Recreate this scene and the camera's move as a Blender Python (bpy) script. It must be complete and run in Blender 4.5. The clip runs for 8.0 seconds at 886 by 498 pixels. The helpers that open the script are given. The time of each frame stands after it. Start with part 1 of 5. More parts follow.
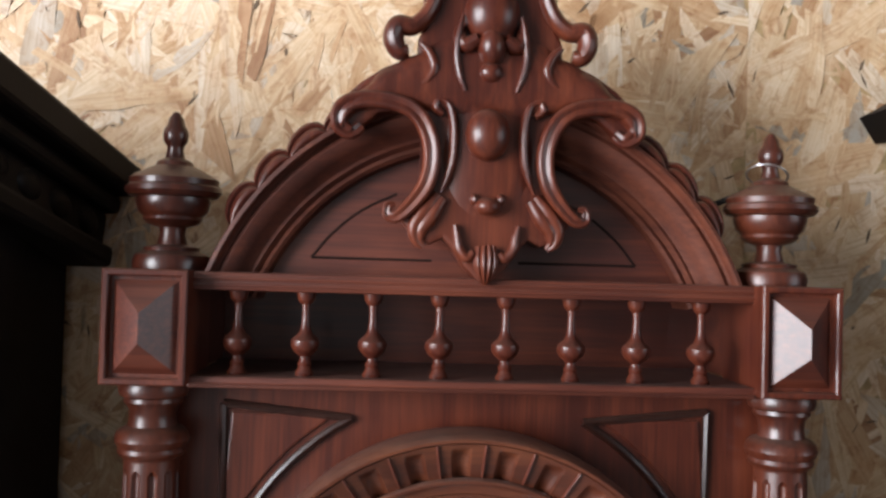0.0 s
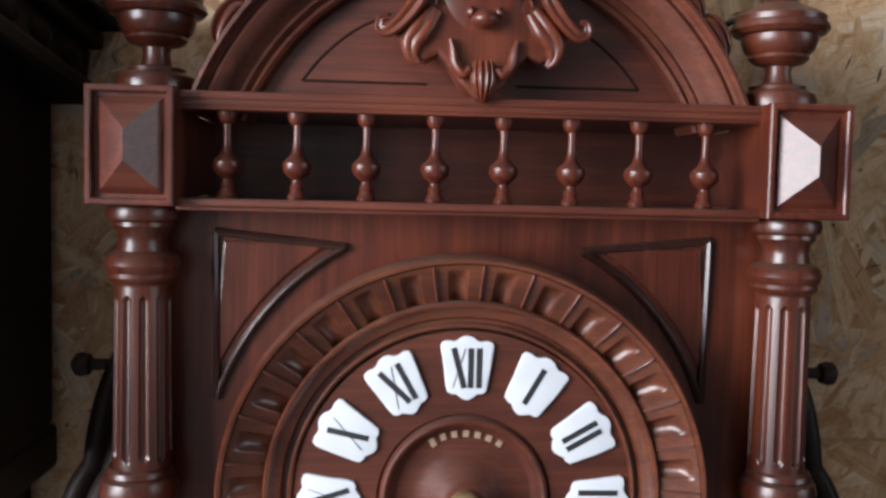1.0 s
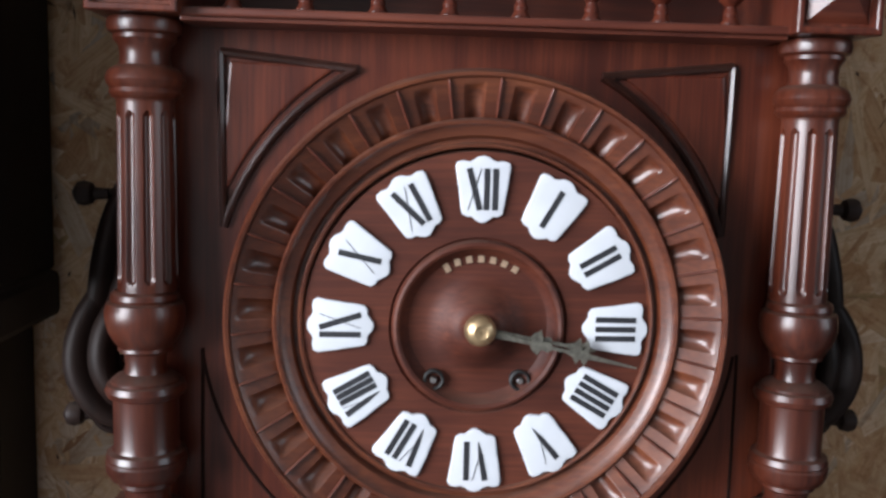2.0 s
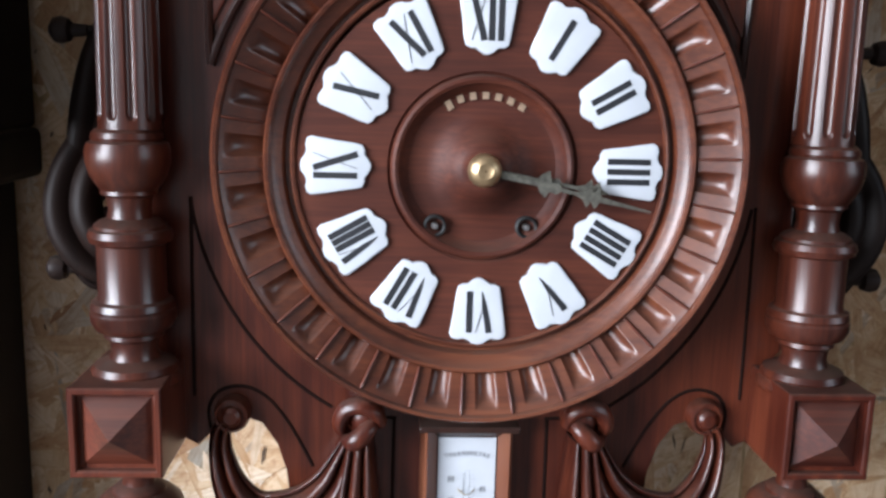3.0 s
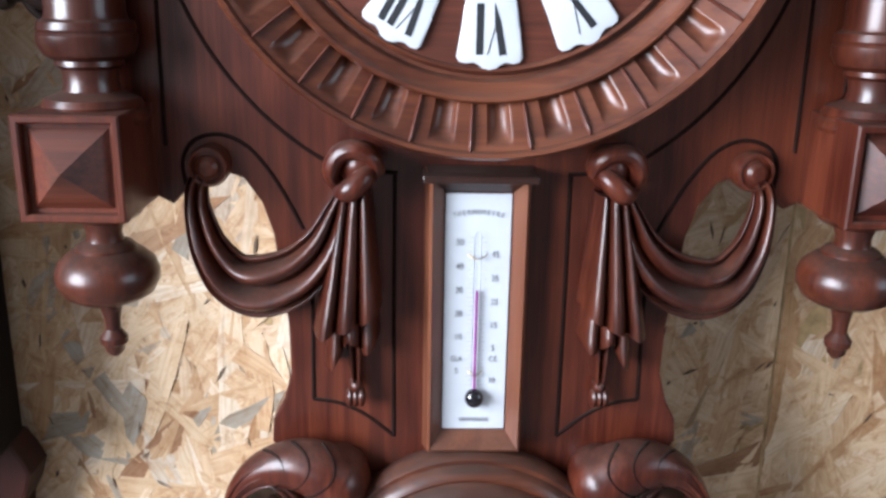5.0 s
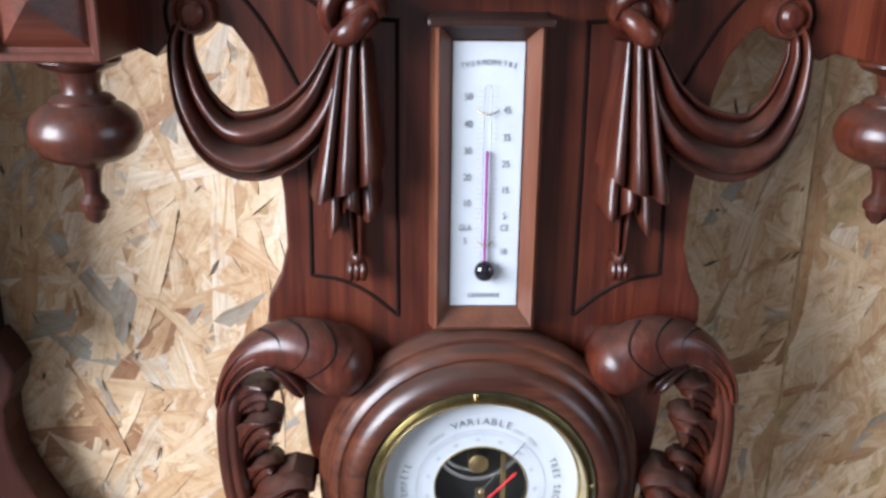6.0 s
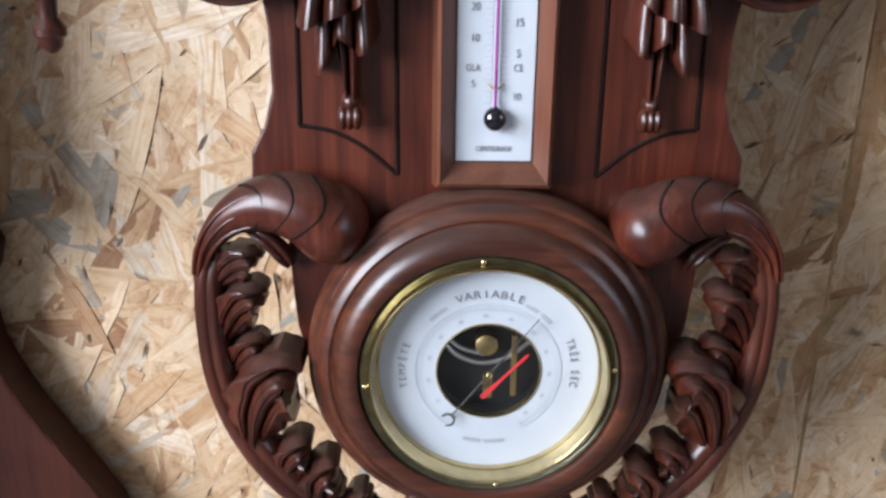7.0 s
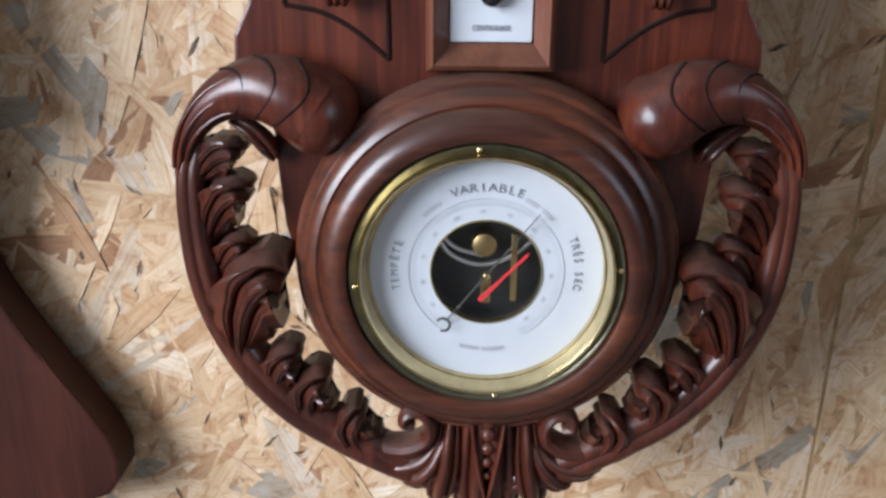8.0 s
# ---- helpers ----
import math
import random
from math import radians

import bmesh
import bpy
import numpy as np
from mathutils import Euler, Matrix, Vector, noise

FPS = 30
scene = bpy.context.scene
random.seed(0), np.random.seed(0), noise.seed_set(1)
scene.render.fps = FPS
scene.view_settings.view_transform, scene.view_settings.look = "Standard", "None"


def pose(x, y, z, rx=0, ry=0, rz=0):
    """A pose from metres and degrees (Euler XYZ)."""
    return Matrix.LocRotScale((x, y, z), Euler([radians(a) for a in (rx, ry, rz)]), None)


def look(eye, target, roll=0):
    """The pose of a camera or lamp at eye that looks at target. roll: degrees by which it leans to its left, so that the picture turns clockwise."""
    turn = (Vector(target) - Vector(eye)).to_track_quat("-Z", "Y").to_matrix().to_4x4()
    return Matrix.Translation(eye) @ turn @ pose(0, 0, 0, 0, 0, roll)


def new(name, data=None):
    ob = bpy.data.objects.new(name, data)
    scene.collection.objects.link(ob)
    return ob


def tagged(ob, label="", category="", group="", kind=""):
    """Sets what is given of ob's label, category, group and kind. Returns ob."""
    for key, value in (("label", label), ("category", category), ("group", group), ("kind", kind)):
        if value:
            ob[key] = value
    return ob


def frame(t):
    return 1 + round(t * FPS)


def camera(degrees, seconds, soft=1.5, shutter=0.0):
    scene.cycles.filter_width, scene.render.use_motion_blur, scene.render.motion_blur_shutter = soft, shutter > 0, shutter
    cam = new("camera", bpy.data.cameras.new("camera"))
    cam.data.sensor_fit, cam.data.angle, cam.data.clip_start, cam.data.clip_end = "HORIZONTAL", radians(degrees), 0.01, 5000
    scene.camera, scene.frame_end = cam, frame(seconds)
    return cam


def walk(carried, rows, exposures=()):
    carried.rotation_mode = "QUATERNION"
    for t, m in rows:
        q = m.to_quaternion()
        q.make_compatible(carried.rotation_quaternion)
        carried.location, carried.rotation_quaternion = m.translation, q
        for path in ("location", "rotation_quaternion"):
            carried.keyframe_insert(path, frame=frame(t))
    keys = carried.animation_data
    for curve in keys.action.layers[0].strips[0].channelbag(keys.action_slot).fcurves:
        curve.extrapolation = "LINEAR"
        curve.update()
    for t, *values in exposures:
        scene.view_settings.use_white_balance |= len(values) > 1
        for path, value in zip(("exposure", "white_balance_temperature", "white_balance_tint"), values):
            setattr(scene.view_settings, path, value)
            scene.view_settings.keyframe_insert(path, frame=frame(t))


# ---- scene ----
cam = camera(52.4, 8.0, soft=2.8)
PATH = [
    (0, (-0.056, -0.622, 1.751), (0.047, 1.375, 1.803), 1.6),
    (0.5, (-0.052, -0.613, 1.73), (0.063, 1.383, 1.682), 1.6),
    (1, (-0.051, -0.605, 1.688), (0.056, 1.388, 1.561), 1.3),
    (1.5, (-0.054, -0.6, 1.647), (0.055, 1.388, 1.464), 1.7),
    (2, (-0.059, -0.592, 1.605), (0.055, 1.391, 1.368), 1.5),
    (3.5, (-0.051, -0.553, 1.51), (0.051, 1.399, 1.088), 1.5),
    (4, (-0.046, -0.539, 1.481), (0.042, 1.401, 1.004), 1.3),
    (5.5, (-0.042, -0.5, 1.393), (0.018, 1.407, 0.794), 0.9),
    (6, (-0.044, -0.49, 1.357), (0.02, 1.406, 0.722), 0.6),
    (6.5, (-0.041, -0.476, 1.323), (0.019, 1.403, 0.643), 0.9),
    (7, (-0.03, -0.452, 1.277), (-0.027, 1.425, 0.587), 0.7),
    (7.5, (-0.023, -0.439, 1.248), (-0.047, 1.427, 0.528), 0.5),
    (8, (-0.012, -0.438, 1.228), (-0.075, 1.419, 0.488), 0.3),
]
walk(cam, [(t, look(eye, target, roll)) for t, eye, target, roll in PATH], exposures=[(0, -0.02, 6500, 13), (1, 0.03, 6500, 14), (1.5, 0.03, 6500, 14), (2, 0.05, 6400, 14), (3.5, 0.17, 6100, 13), (5.5, 0.32, 6050, 13), (6.5, 0.13, 6050, 13), (8, -0.10, 6080, 13)])

# ---- light: a window on the left, a weaker one on the right ----
world = bpy.data.worlds.new("sky")
scene.world = world
world.use_nodes = True
wn = world.node_tree
sky = wn.nodes.new("ShaderNodeTexSky")
sky.sky_type = 'NISHITA'
sky.sun_disc = False
sky.sun_elevation, sky.sun_rotation = radians(40), radians(250)
wn.links.new(sky.outputs[0], wn.nodes["Background"].inputs[0])
wn.nodes["Background"].inputs[1].default_value = 0.1


def window_lamp(name, eye, target, w, h, power, colour):
    data = bpy.data.lights.new(name, 'AREA')
    data.shape, data.size, data.size_y, data.energy, data.color = 'RECTANGLE', w, h, power, colour
    ob = new(name, data)
    ob.matrix_world = look(eye, target)
    return ob


ROOM_L, ROOM_R, ROOM_BACK, ROOM_H, WALL_Y = -2.2, 2.4, -3.4, 3.2, 0.128
window_lamp("window_light", (ROOM_L + 0.02, -1.75, 1.95), (0, -1.75, 1.95), 2.0, 1.5, 270, (0.90, 0.95, 1.0))
window_lamp("window_light", (ROOM_R - 0.02, -1.5, 1.95), (0, -1.5, 1.95), 1.4, 1.3, 18, (0.82, 0.92, 1.0))


# ---- materials ----
def nodes_of(name):
    m = bpy.data.materials.new(name)
    m.use_nodes = True
    nt = m.node_tree
    b = nt.nodes["Principled BSDF"]
    return m, nt, b


def add(nt, kind, **inputs):
    n = nt.nodes.new(kind)
    for k, v in inputs.items():
        n.inputs[k.replace("_", " ")].default_value = v
    return n


def ramp(nt, src, stops):
    r = nt.nodes.new("ShaderNodeValToRGB")
    e = r.color_ramp.elements
    while len(e) < len(stops):
        e.new(0.5)
    for el, (p, c) in zip(e, stops):
        el.position, el.color = p, (*c, 1)
    nt.links.new(src, r.inputs[0])
    return r


def wood(name, dark, mid, light, rough=0.25, scale=1.0, axis=2, bump=0.14, coat=0.16, spec=0.46):
    """Varnished wood, grain along one axis, stains and pores."""
    m, nt, b = nodes_of(name)
    tc = nt.nodes.new("ShaderNodeTexCoord")
    mp = nt.nodes.new("ShaderNodeMapping")
    s = [38 * scale] * 3
    s[axis] = 2.6 * scale
    mp.inputs["Scale"].default_value = s
    nt.links.new(tc.outputs["Object"], mp.inputs[0])
    n1 = add(nt, "ShaderNodeTexNoise", Scale=1.6, Detail=6.0, Roughness=0.62, Distortion=0.7)
    nt.links.new(mp.outputs[0], n1.inputs["Vector"])
    mp2 = nt.nodes.new("ShaderNodeMapping")
    s2 = [420 * scale] * 3
    s2[axis] = 14 * scale
    mp2.inputs["Scale"].default_value = s2
    nt.links.new(tc.outputs["Object"], mp2.inputs[0])
    n2 = add(nt, "ShaderNodeTexNoise", Scale=1.0, Detail=3.0, Roughness=0.6)
    nt.links.new(mp2.outputs[0], n2.inputs["Vector"])
    n3 = add(nt, "ShaderNodeTexNoise", Scale=9.0, Detail=3.0)
    nt.links.new(tc.outputs["Object"], n3.inputs["Vector"])
    mix = nt.nodes.new("ShaderNodeMath")
    mix.operation = 'MULTIPLY_ADD'
    mix.inputs[1].default_value = 0.42
    nt.links.new(n2.outputs[0], mix.inputs[0])
    sub = nt.nodes.new("ShaderNodeMath")
    sub.operation = 'MULTIPLY_ADD'
    sub.inputs[1].default_value = 0.55
    sub.inputs[2].default_value = -0.205
    nt.links.new(n3.outputs[0], sub.inputs[0])
    sm = nt.nodes.new("ShaderNodeMath")
    sm.operation = 'MULTIPLY_ADD'
    sm.inputs[1].default_value = 0.62
    nt.links.new(n1.outputs[0], sm.inputs[0])
    nt.links.new(sub.outputs[0], sm.inputs[2])
    nt.links.new(sm.outputs[0], mix.inputs[2])
    r = ramp(nt, mix.outputs[0], [(0.18, dark), (0.52, mid), (0.93, light)])
    rr = nt.nodes.new("ShaderNodeMapRange")
    rr.inputs["To Min"].default_value, rr.inputs["To Max"].default_value = rough - 0.08, rough + 0.14
    nt.links.new(n3.outputs[0], rr.inputs["Value"])
    # grey dust lying on ledges
    geo = nt.nodes.new("ShaderNodeNewGeometry")
    sep = nt.nodes.new("ShaderNodeSeparateXYZ")
    nt.links.new(geo.outputs["Normal"], sep.inputs[0])
    up = nt.nodes.new("ShaderNodeMapRange")
    up.inputs["From Min"].default_value, up.inputs["From Max"].default_value = 0.45, 0.95
    up.inputs["To Max"].default_value = 0.55
    nt.links.new(sep.outputs[2], up.inputs["Value"])
    n5 = add(nt, "ShaderNodeTexNoise", Scale=55.0, Detail=4.0, Roughness=0.7)
    nt.links.new(tc.outputs["Object"], n5.inputs["Vector"])
    dm = nt.nodes.new("ShaderNodeMath")
    dm.operation = 'MULTIPLY'
    nt.links.new(up.outputs[0], dm.inputs[0])
    nt.links.new(n5.outputs[0], dm.inputs[1])
    du = nt.nodes.new("ShaderNodeMixRGB")
    du.inputs[2].default_value = (0.090, 0.070, 0.056, 1)
    nt.links.new(dm.outputs[0], du.inputs[0])
    nt.links.new(r.outputs[0], du.inputs[1])
    nt.links.new(du.outputs[0], b.inputs["Base Color"])
    ra = nt.nodes.new("ShaderNodeMath")
    ra.operation = 'MULTIPLY_ADD'
    ra.inputs[1].default_value = 0.6
    nt.links.new(dm.outputs[0], ra.inputs[0])
    nt.links.new(rr.outputs[0], ra.inputs[2])
    nt.links.new(ra.outputs[0], b.inputs["Roughness"])
    b.inputs["Coat Weight"].default_value = coat
    b.inputs["Specular IOR Level"].default_value = spec
    b.inputs["Coat Roughness"].default_value = 0.16
    bp = add(nt, "ShaderNodeBump", Strength=bump, Distance=0.0006)
    nt.links.new(n2.outputs[0], bp.inputs["Height"])
    nt.links.new(bp.outputs[0], b.inputs["Normal"])
    return m


WOOD = wood("walnut", (0.010, 0.0026, 0.0018), (0.048, 0.0094, 0.0052), (0.155, 0.036, 0.0155), rough=0.30, spec=0.36, coat=0.08)
WOODX = wood("walnut_cross", (0.010, 0.0026, 0.0018), (0.048, 0.0094, 0.0052), (0.155, 0.036, 0.0155), axis=0, rough=0.38)
WOODR = wood("rosewood_ring", (0.006, 0.0022, 0.0016), (0.040, 0.0105, 0.0055), (0.150, 0.042, 0.017), axis=0, scale=0.8, rough=0.30, coat=0.10)
CARVED = wood("carved_walnut", (0.006, 0.0018, 0.0013), (0.032, 0.0068, 0.0038), (0.120, 0.028, 0.0122), rough=0.29, spec=0.45, coat=0.08)
RINGWOOD = wood("worn_ring", (0.015, 0.0040, 0.0024), (0.064, 0.0160, 0.0075), (0.170, 0.050, 0.0200), axis=0, rough=0.34)
# paler walnut for the thermometer frame, window light put into its colour
LITWOOD = wood("lit_walnut", (0.036, 0.0105, 0.0055), (0.104, 0.0325, 0.0155), (0.185, 0.067, 0.031), rough=0.34)
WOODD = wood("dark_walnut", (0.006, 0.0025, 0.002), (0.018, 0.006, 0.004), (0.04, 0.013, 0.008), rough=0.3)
WOODDULL = wood("dull_walnut", (0.012, 0.0032, 0.0020), (0.052, 0.0125, 0.0068), (0.135, 0.036, 0.0165), axis=0, rough=0.55, coat=0.0, spec=0.25)
GROOVE = wood("groove_stain", (0.006, 0.003, 0.002), (0.012, 0.005, 0.004), (0.02, 0.009, 0.006), rough=0.8, coat=0.0, spec=0.1)
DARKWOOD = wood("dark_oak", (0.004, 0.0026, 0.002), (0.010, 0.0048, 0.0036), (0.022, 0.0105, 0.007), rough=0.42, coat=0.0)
# oak of the neighbouring clocks, coloured near black to stand for their shade
SHADEOAK = wood("shade_oak", (0.0018, 0.0012, 0.001), (0.0036, 0.0022, 0.0018), (0.007, 0.004, 0.0032), rough=0.55, coat=0.0, spec=0.12)
# near-black walnut of the side brackets
BRACKETWOOD = wood("bracket_walnut", (0.003, 0.0018, 0.0014), (0.008, 0.0038, 0.0028), (0.020, 0.009, 0.006), rough=0.5, coat=0.0, spec=0.2)
REDWOOD = wood("mahogany", (0.005, 0.0016, 0.0013), (0.024, 0.0054, 0.0033), (0.072, 0.018, 0.0090), rough=0.42, coat=0.0, spec=0.25)


def plain(name, colour, rough=0.5, metal=0.0, noise_scale=60.0, var=0.12, bump=0.05, coat=0.0):
    m, nt, b = nodes_of(name)
    tc = nt.nodes.new("ShaderNodeTexCoord")
    n = add(nt, "ShaderNodeTexNoise", Scale=noise_scale, Detail=4.0, Roughness=0.6)
    nt.links.new(tc.outputs["Object"], n.inputs["Vector"])
    r = ramp(nt, n.outputs[0], [(0.3, [c * (1 - var) for c in colour]), (0.7, [min(1, c * (1 + var)) for c in colour])])
    nt.links.new(r.outputs[0], b.inputs["Base Color"])
    b.inputs["Roughness"].default_value, b.inputs["Metallic"].default_value = rough, metal
    b.inputs["Coat Weight"].default_value = coat
    if bump:
        bp = add(nt, "ShaderNodeBump", Strength=bump, Distance=0.0005)
        nt.links.new(n.outputs[0], bp.inputs["Height"])
        nt.links.new(bp.outputs[0], b.inputs["Normal"])
    return m


ENAMEL = plain("enamel", (0.50, 0.525, 0.56), 0.2, coat=0.4, var=0.03, bump=0.02)
CARD = plain("printed_card", (0.48, 0.505, 0.54), 0.5, var=0.04, bump=0.0)
INK = plain("ink", (0.012, 0.013, 0.016), 0.5, bump=0)
INKGREY = plain("faded_ink", (0.15, 0.155, 0.17), 0.6, bump=0)
INKPALE = plain("pale_ink", (0.36, 0.37, 0.40), 0.6, bump=0)
DARKBRASS = plain("dark_brass", (0.16, 0.15, 0.10), 0.3, 0.9, var=0.3, noise_scale=120)
BRASS = plain("brass", (0.62, 0.50, 0.27), 0.24, 1.0, var=0.2, noise_scale=90)
OLDBRASS = plain("old_brass", (0.30, 0.22, 0.10), 0.42, 1.0, var=0.3, noise_scale=160)
DULLBRASS = plain("dull_brass", (0.42, 0.30, 0.17), 0.38, 0.85, var=0.15, noise_scale=200)
BRONZE = plain("tarnished_bronze", (0.12, 0.115, 0.095), 0.5, 0.6, var=0.4, noise_scale=300)
STEEL = plain("steel", (0.55, 0.55, 0.55), 0.3, 1.0, var=0.1)
BLACK = plain("black_cavity", (0.008, 0.008, 0.008), 0.6)
RED = plain("red_lacquer", (0.60, 0.03, 0.035), 0.4, bump=0)
SPIRIT = plain("violet_spirit", (0.24, 0.03, 0.20), 0.25, bump=0)
BULB = plain("dark_bulb", (0.006, 0.005, 0.008), 0.08, bump=0, coat=0.6)
PLASTER = plain("plaster", (0.17, 0.165, 0.16), 0.85, var=0.1, noise_scale=4)
CONCRETE = plain("concrete", (0.16, 0.155, 0.15), 0.85, var=0.2, noise_scale=6)
GILT = plain("worn_gilt", (0.26, 0.18, 0.12), 0.55, 0.2, var=0.3, noise_scale=300)

m, nt, b = nodes_of("glass")
nt.nodes.remove(b)
g = nt.nodes.new("ShaderNodeBsdfGlossy")
g.inputs["Roughness"].default_value = 0.03
tr = nt.nodes.new("ShaderNodeBsdfTransparent")
fr = nt.nodes.new("ShaderNodeFresnel")
fr.inputs[0].default_value = 1.45
mx = nt.nodes.new("ShaderNodeMixShader")
nt.links.new(fr.outputs[0], mx.inputs[0])
nt.links.new(tr.outputs[0], mx.inputs[1])
nt.links.new(g.outputs[0], mx.inputs[2])
nt.links.new(mx.outputs[0], nt.nodes["Material Output"].inputs[0])
GLASS = m
TUBE = m.copy()
TUBE.name = "thin_tube"
for nd in TUBE.node_tree.nodes:
    if "IOR" in nd.inputs:
        nd.inputs["IOR"].default_value = 1.09


# ---- mesh helpers ----
def thing(name, base, label, category, group="", kind=""):
    ob = new(name)
    ob.empty_display_size = 0.02
    ob.location = base
    return tagged(ob, label, category, group, kind)


def part(name, bm, material, parent=None, label="", smooth=False, sharp=0.6):
    me = bpy.data.meshes.new(name)
    bmesh.ops.recalc_face_normals(bm, faces=bm.faces[:])
    if smooth:
        for f in bm.faces:
            f.smooth = True
        for e in bm.edges:
            if len(e.link_faces) == 2 and e.calc_face_angle(0) > sharp:
                e.smooth = False
    bm.to_mesh(me)
    bm.free()
    me.materials.append(material)
    ob = new(name, me)
    if parent:
        ob.parent = parent
        if parent.type == 'EMPTY':
            ob.matrix_parent_inverse = Matrix.Translation(parent.location).inverted()
    return tagged(ob, label)


def box(x0, x1, y0, y1, z0, z1, bevel=0.0, bm=None):
    bm = bm or bmesh.new()
    r = bmesh.ops.create_cube(bm, size=1, matrix=Matrix.Translation(((x0 + x1) / 2, (y0 + y1) / 2, (z0 + z1) / 2)) @ Matrix.Diagonal((x1 - x0, y1 - y0, z1 - z0, 1)))
    if bevel:
        es = {e for v in r["verts"] for e in v.link_edges}
        bmesh.ops.bevel(bm, geom=list(es), offset=bevel, segments=2, profile=0.5, affect='EDGES')
    return bm


def turned(profile, x, y, seg=40, bm=None, flute=None):
    """Solid of revolution about a vertical axis; profile of (z, r)."""
    bm = bm or bmesh.new()
    rings = []
    for z, r in profile:
        ring = []
        for i in range(seg):
            a = 2 * math.pi * i / seg
            rr = r - (flute(a, z) if flute else 0)
            ring.append(bm.verts.new((x + rr * math.cos(a), y + rr * math.sin(a), z)))
        rings.append(ring)
    for a, b2 in zip(rings, rings[1:]):
        for i in range(seg):
            j = (i + 1) % seg
            bm.faces.new((a[i], a[j], b2[j], b2[i]))
    bm.faces.new(rings[0][::-1])
    bm.faces.new(rings[-1])
    return bm


def lathe_y(profile, cx, cz, seg=96, a0=0.0, a1=2 * math.pi, bm=None, mod=None, cap=False):
    """Revolution about an axis along y; profile of (r, y). mod(angle, r, y) moves y."""
    bm = bm or bmesh.new()
    full = abs(a1 - a0 - 2 * math.pi) < 1e-6
    n = seg if full else seg + 1
    rows = []
    for i in range(n):
        a = a0 + (a1 - a0) * i / seg
        row = []
        for r, y in profile:
            yy = y + (mod(a, r, y) if mod else 0)
            row.append(bm.verts.new((cx + r * math.cos(a), yy, cz + r * math.sin(a))))
        rows.append(row)
    for i in range(n if full else n - 1):
        p, q = rows[i], rows[(i + 1) % n]
        for k in range(len(profile) - 1):
            bm.faces.new((p[k], p[k + 1], q[k + 1], q[k]))
    if cap and not full:
        bm.faces.new(rows[0])
        bm.faces.new(rows[-1][::-1])
    bmesh.ops.remove_doubles(bm, verts=bm.verts[:], dist=1e-6)
    return bm


def spline(pts, n=8):
    """Catmull-Rom through rows of numbers."""
    P = [np.array(p, float) for p in pts]
    P = [2 * P[0] - P[1]] + P + [2 * P[-1] - P[-2]]
    out = []
    for i in range(1, len(P) - 2):
        for k in range(n):
            t = k / n
            out.append(0.5 * (2 * P[i] + (P[i + 1] - P[i - 1]) * t + (2 * P[i - 1] - 5 * P[i] + 4 * P[i + 1] - P[i + 2]) * t * t + (3 * P[i] - P[i - 1] - 3 * P[i + 1] + P[i + 2]) * t ** 3))
    out.append(P[-2])
    return out


def sweep(pts, section, n=8, bm=None, up=(0, -1, 0)):
    """Sweeps a closed section (u across in the plane of the wall, v towards the viewer) along rows (x, y, z, width, depth)."""
    bm = bm or bmesh.new()
    rows = spline(pts, n)
    up = Vector(up)
    rings = []
    for i, p in enumerate(rows):
        a, c = rows[max(i - 1, 0)], rows[min(i + 1, len(rows) - 1)]
        t = Vector(c[:3] - a[:3])
        if t.length < 1e-9:
            t = Vector((0, 0, 1))
        t.normalize()
        side = t.cross(up)
        if side.length < 1e-4:
            side = Vector((1, 0, 0))
        side.normalize()
        nrm = side.cross(t).normalized()
        w, d = max(p[3], 1e-4), max(p[4], 1e-4)
        rings.append([bm.verts.new(Vector(p[:3]) + side * (u * w) + nrm * (v * d)) for u, v in section])
    m_ = len(section)
    for a, c in zip(rings, rings[1:]):
        for i in range(m_):
            j = (i + 1) % m_
            bm.faces.new((a[i], a[j], c[j], c[i]))
    bm.faces.new(rings[0][::-1])
    bm.faces.new(rings[-1])
    return bm


def section_round(n=12):
    return [(math.cos(2 * math.pi * i / n), math.sin(2 * math.pi * i / n)) for i in range(n)]


def section_folds(folds, depth=0.22, n=44, back=0.35):
    """Half-round section with ridges, flat towards the back."""
    out = []
    for i in range(n + 1):
        a = math.pi * i / n
        k = 1 - depth * (1 - abs(math.sin(folds * a))) ** 1.2
        out.append((math.cos(a) * (0.8 + 0.2 * k), math.sin(a) ** 0.8 * k))
    out += [(-0.7, -back), (0.7, -back)]
    return out


def blob(x, y, z, rx, ry, rz, bm=None, seg=16, rot=0.0):
    bm = bm or bmesh.new()
    m_ = Matrix.Translation((x, y, z)) @ Matrix.Rotation(rot, 4, 'Y') @ Matrix.Diagonal((rx, ry, rz, 1))
    bmesh.ops.create_uvsphere(bm, u_segments=seg, v_segments=max(8, seg // 2 + 2), radius=1, matrix=m_)
    return bm


def plate(outline, y0, y1, bevel=0.0015, bm=None):
    """Board cut to an outline of (x, z), front at y0."""
    bm = bm or bmesh.new()
    vs = [bm.verts.new((x, y1, z)) for x, z in outline]
    f = bm.faces.new(vs)
    r = bmesh.ops.extrude_face_region(bm, geom=[f])
    top = [v for v in r["geom"] if isinstance(v, bmesh.types.BMVert)]
    for v in top:
        v.co.y = y0
    if bevel:
        ts = set(top)
        es = [e for e in bm.edges if e.verts[0] in ts and e.verts[1] in ts]
        bmesh.ops.bevel(bm, geom=es, offset=bevel, segments=2, profile=0.6, affect='EDGES')
    return bm


def arc(cx, cz, r, a0, a1, n=16):
    return [(cx + r * math.cos(radians(a0 + (a1 - a0) * i / n)), cz + r * math.sin(radians(a0 + (a1 - a0) * i / n))) for i in range(n + 1)]


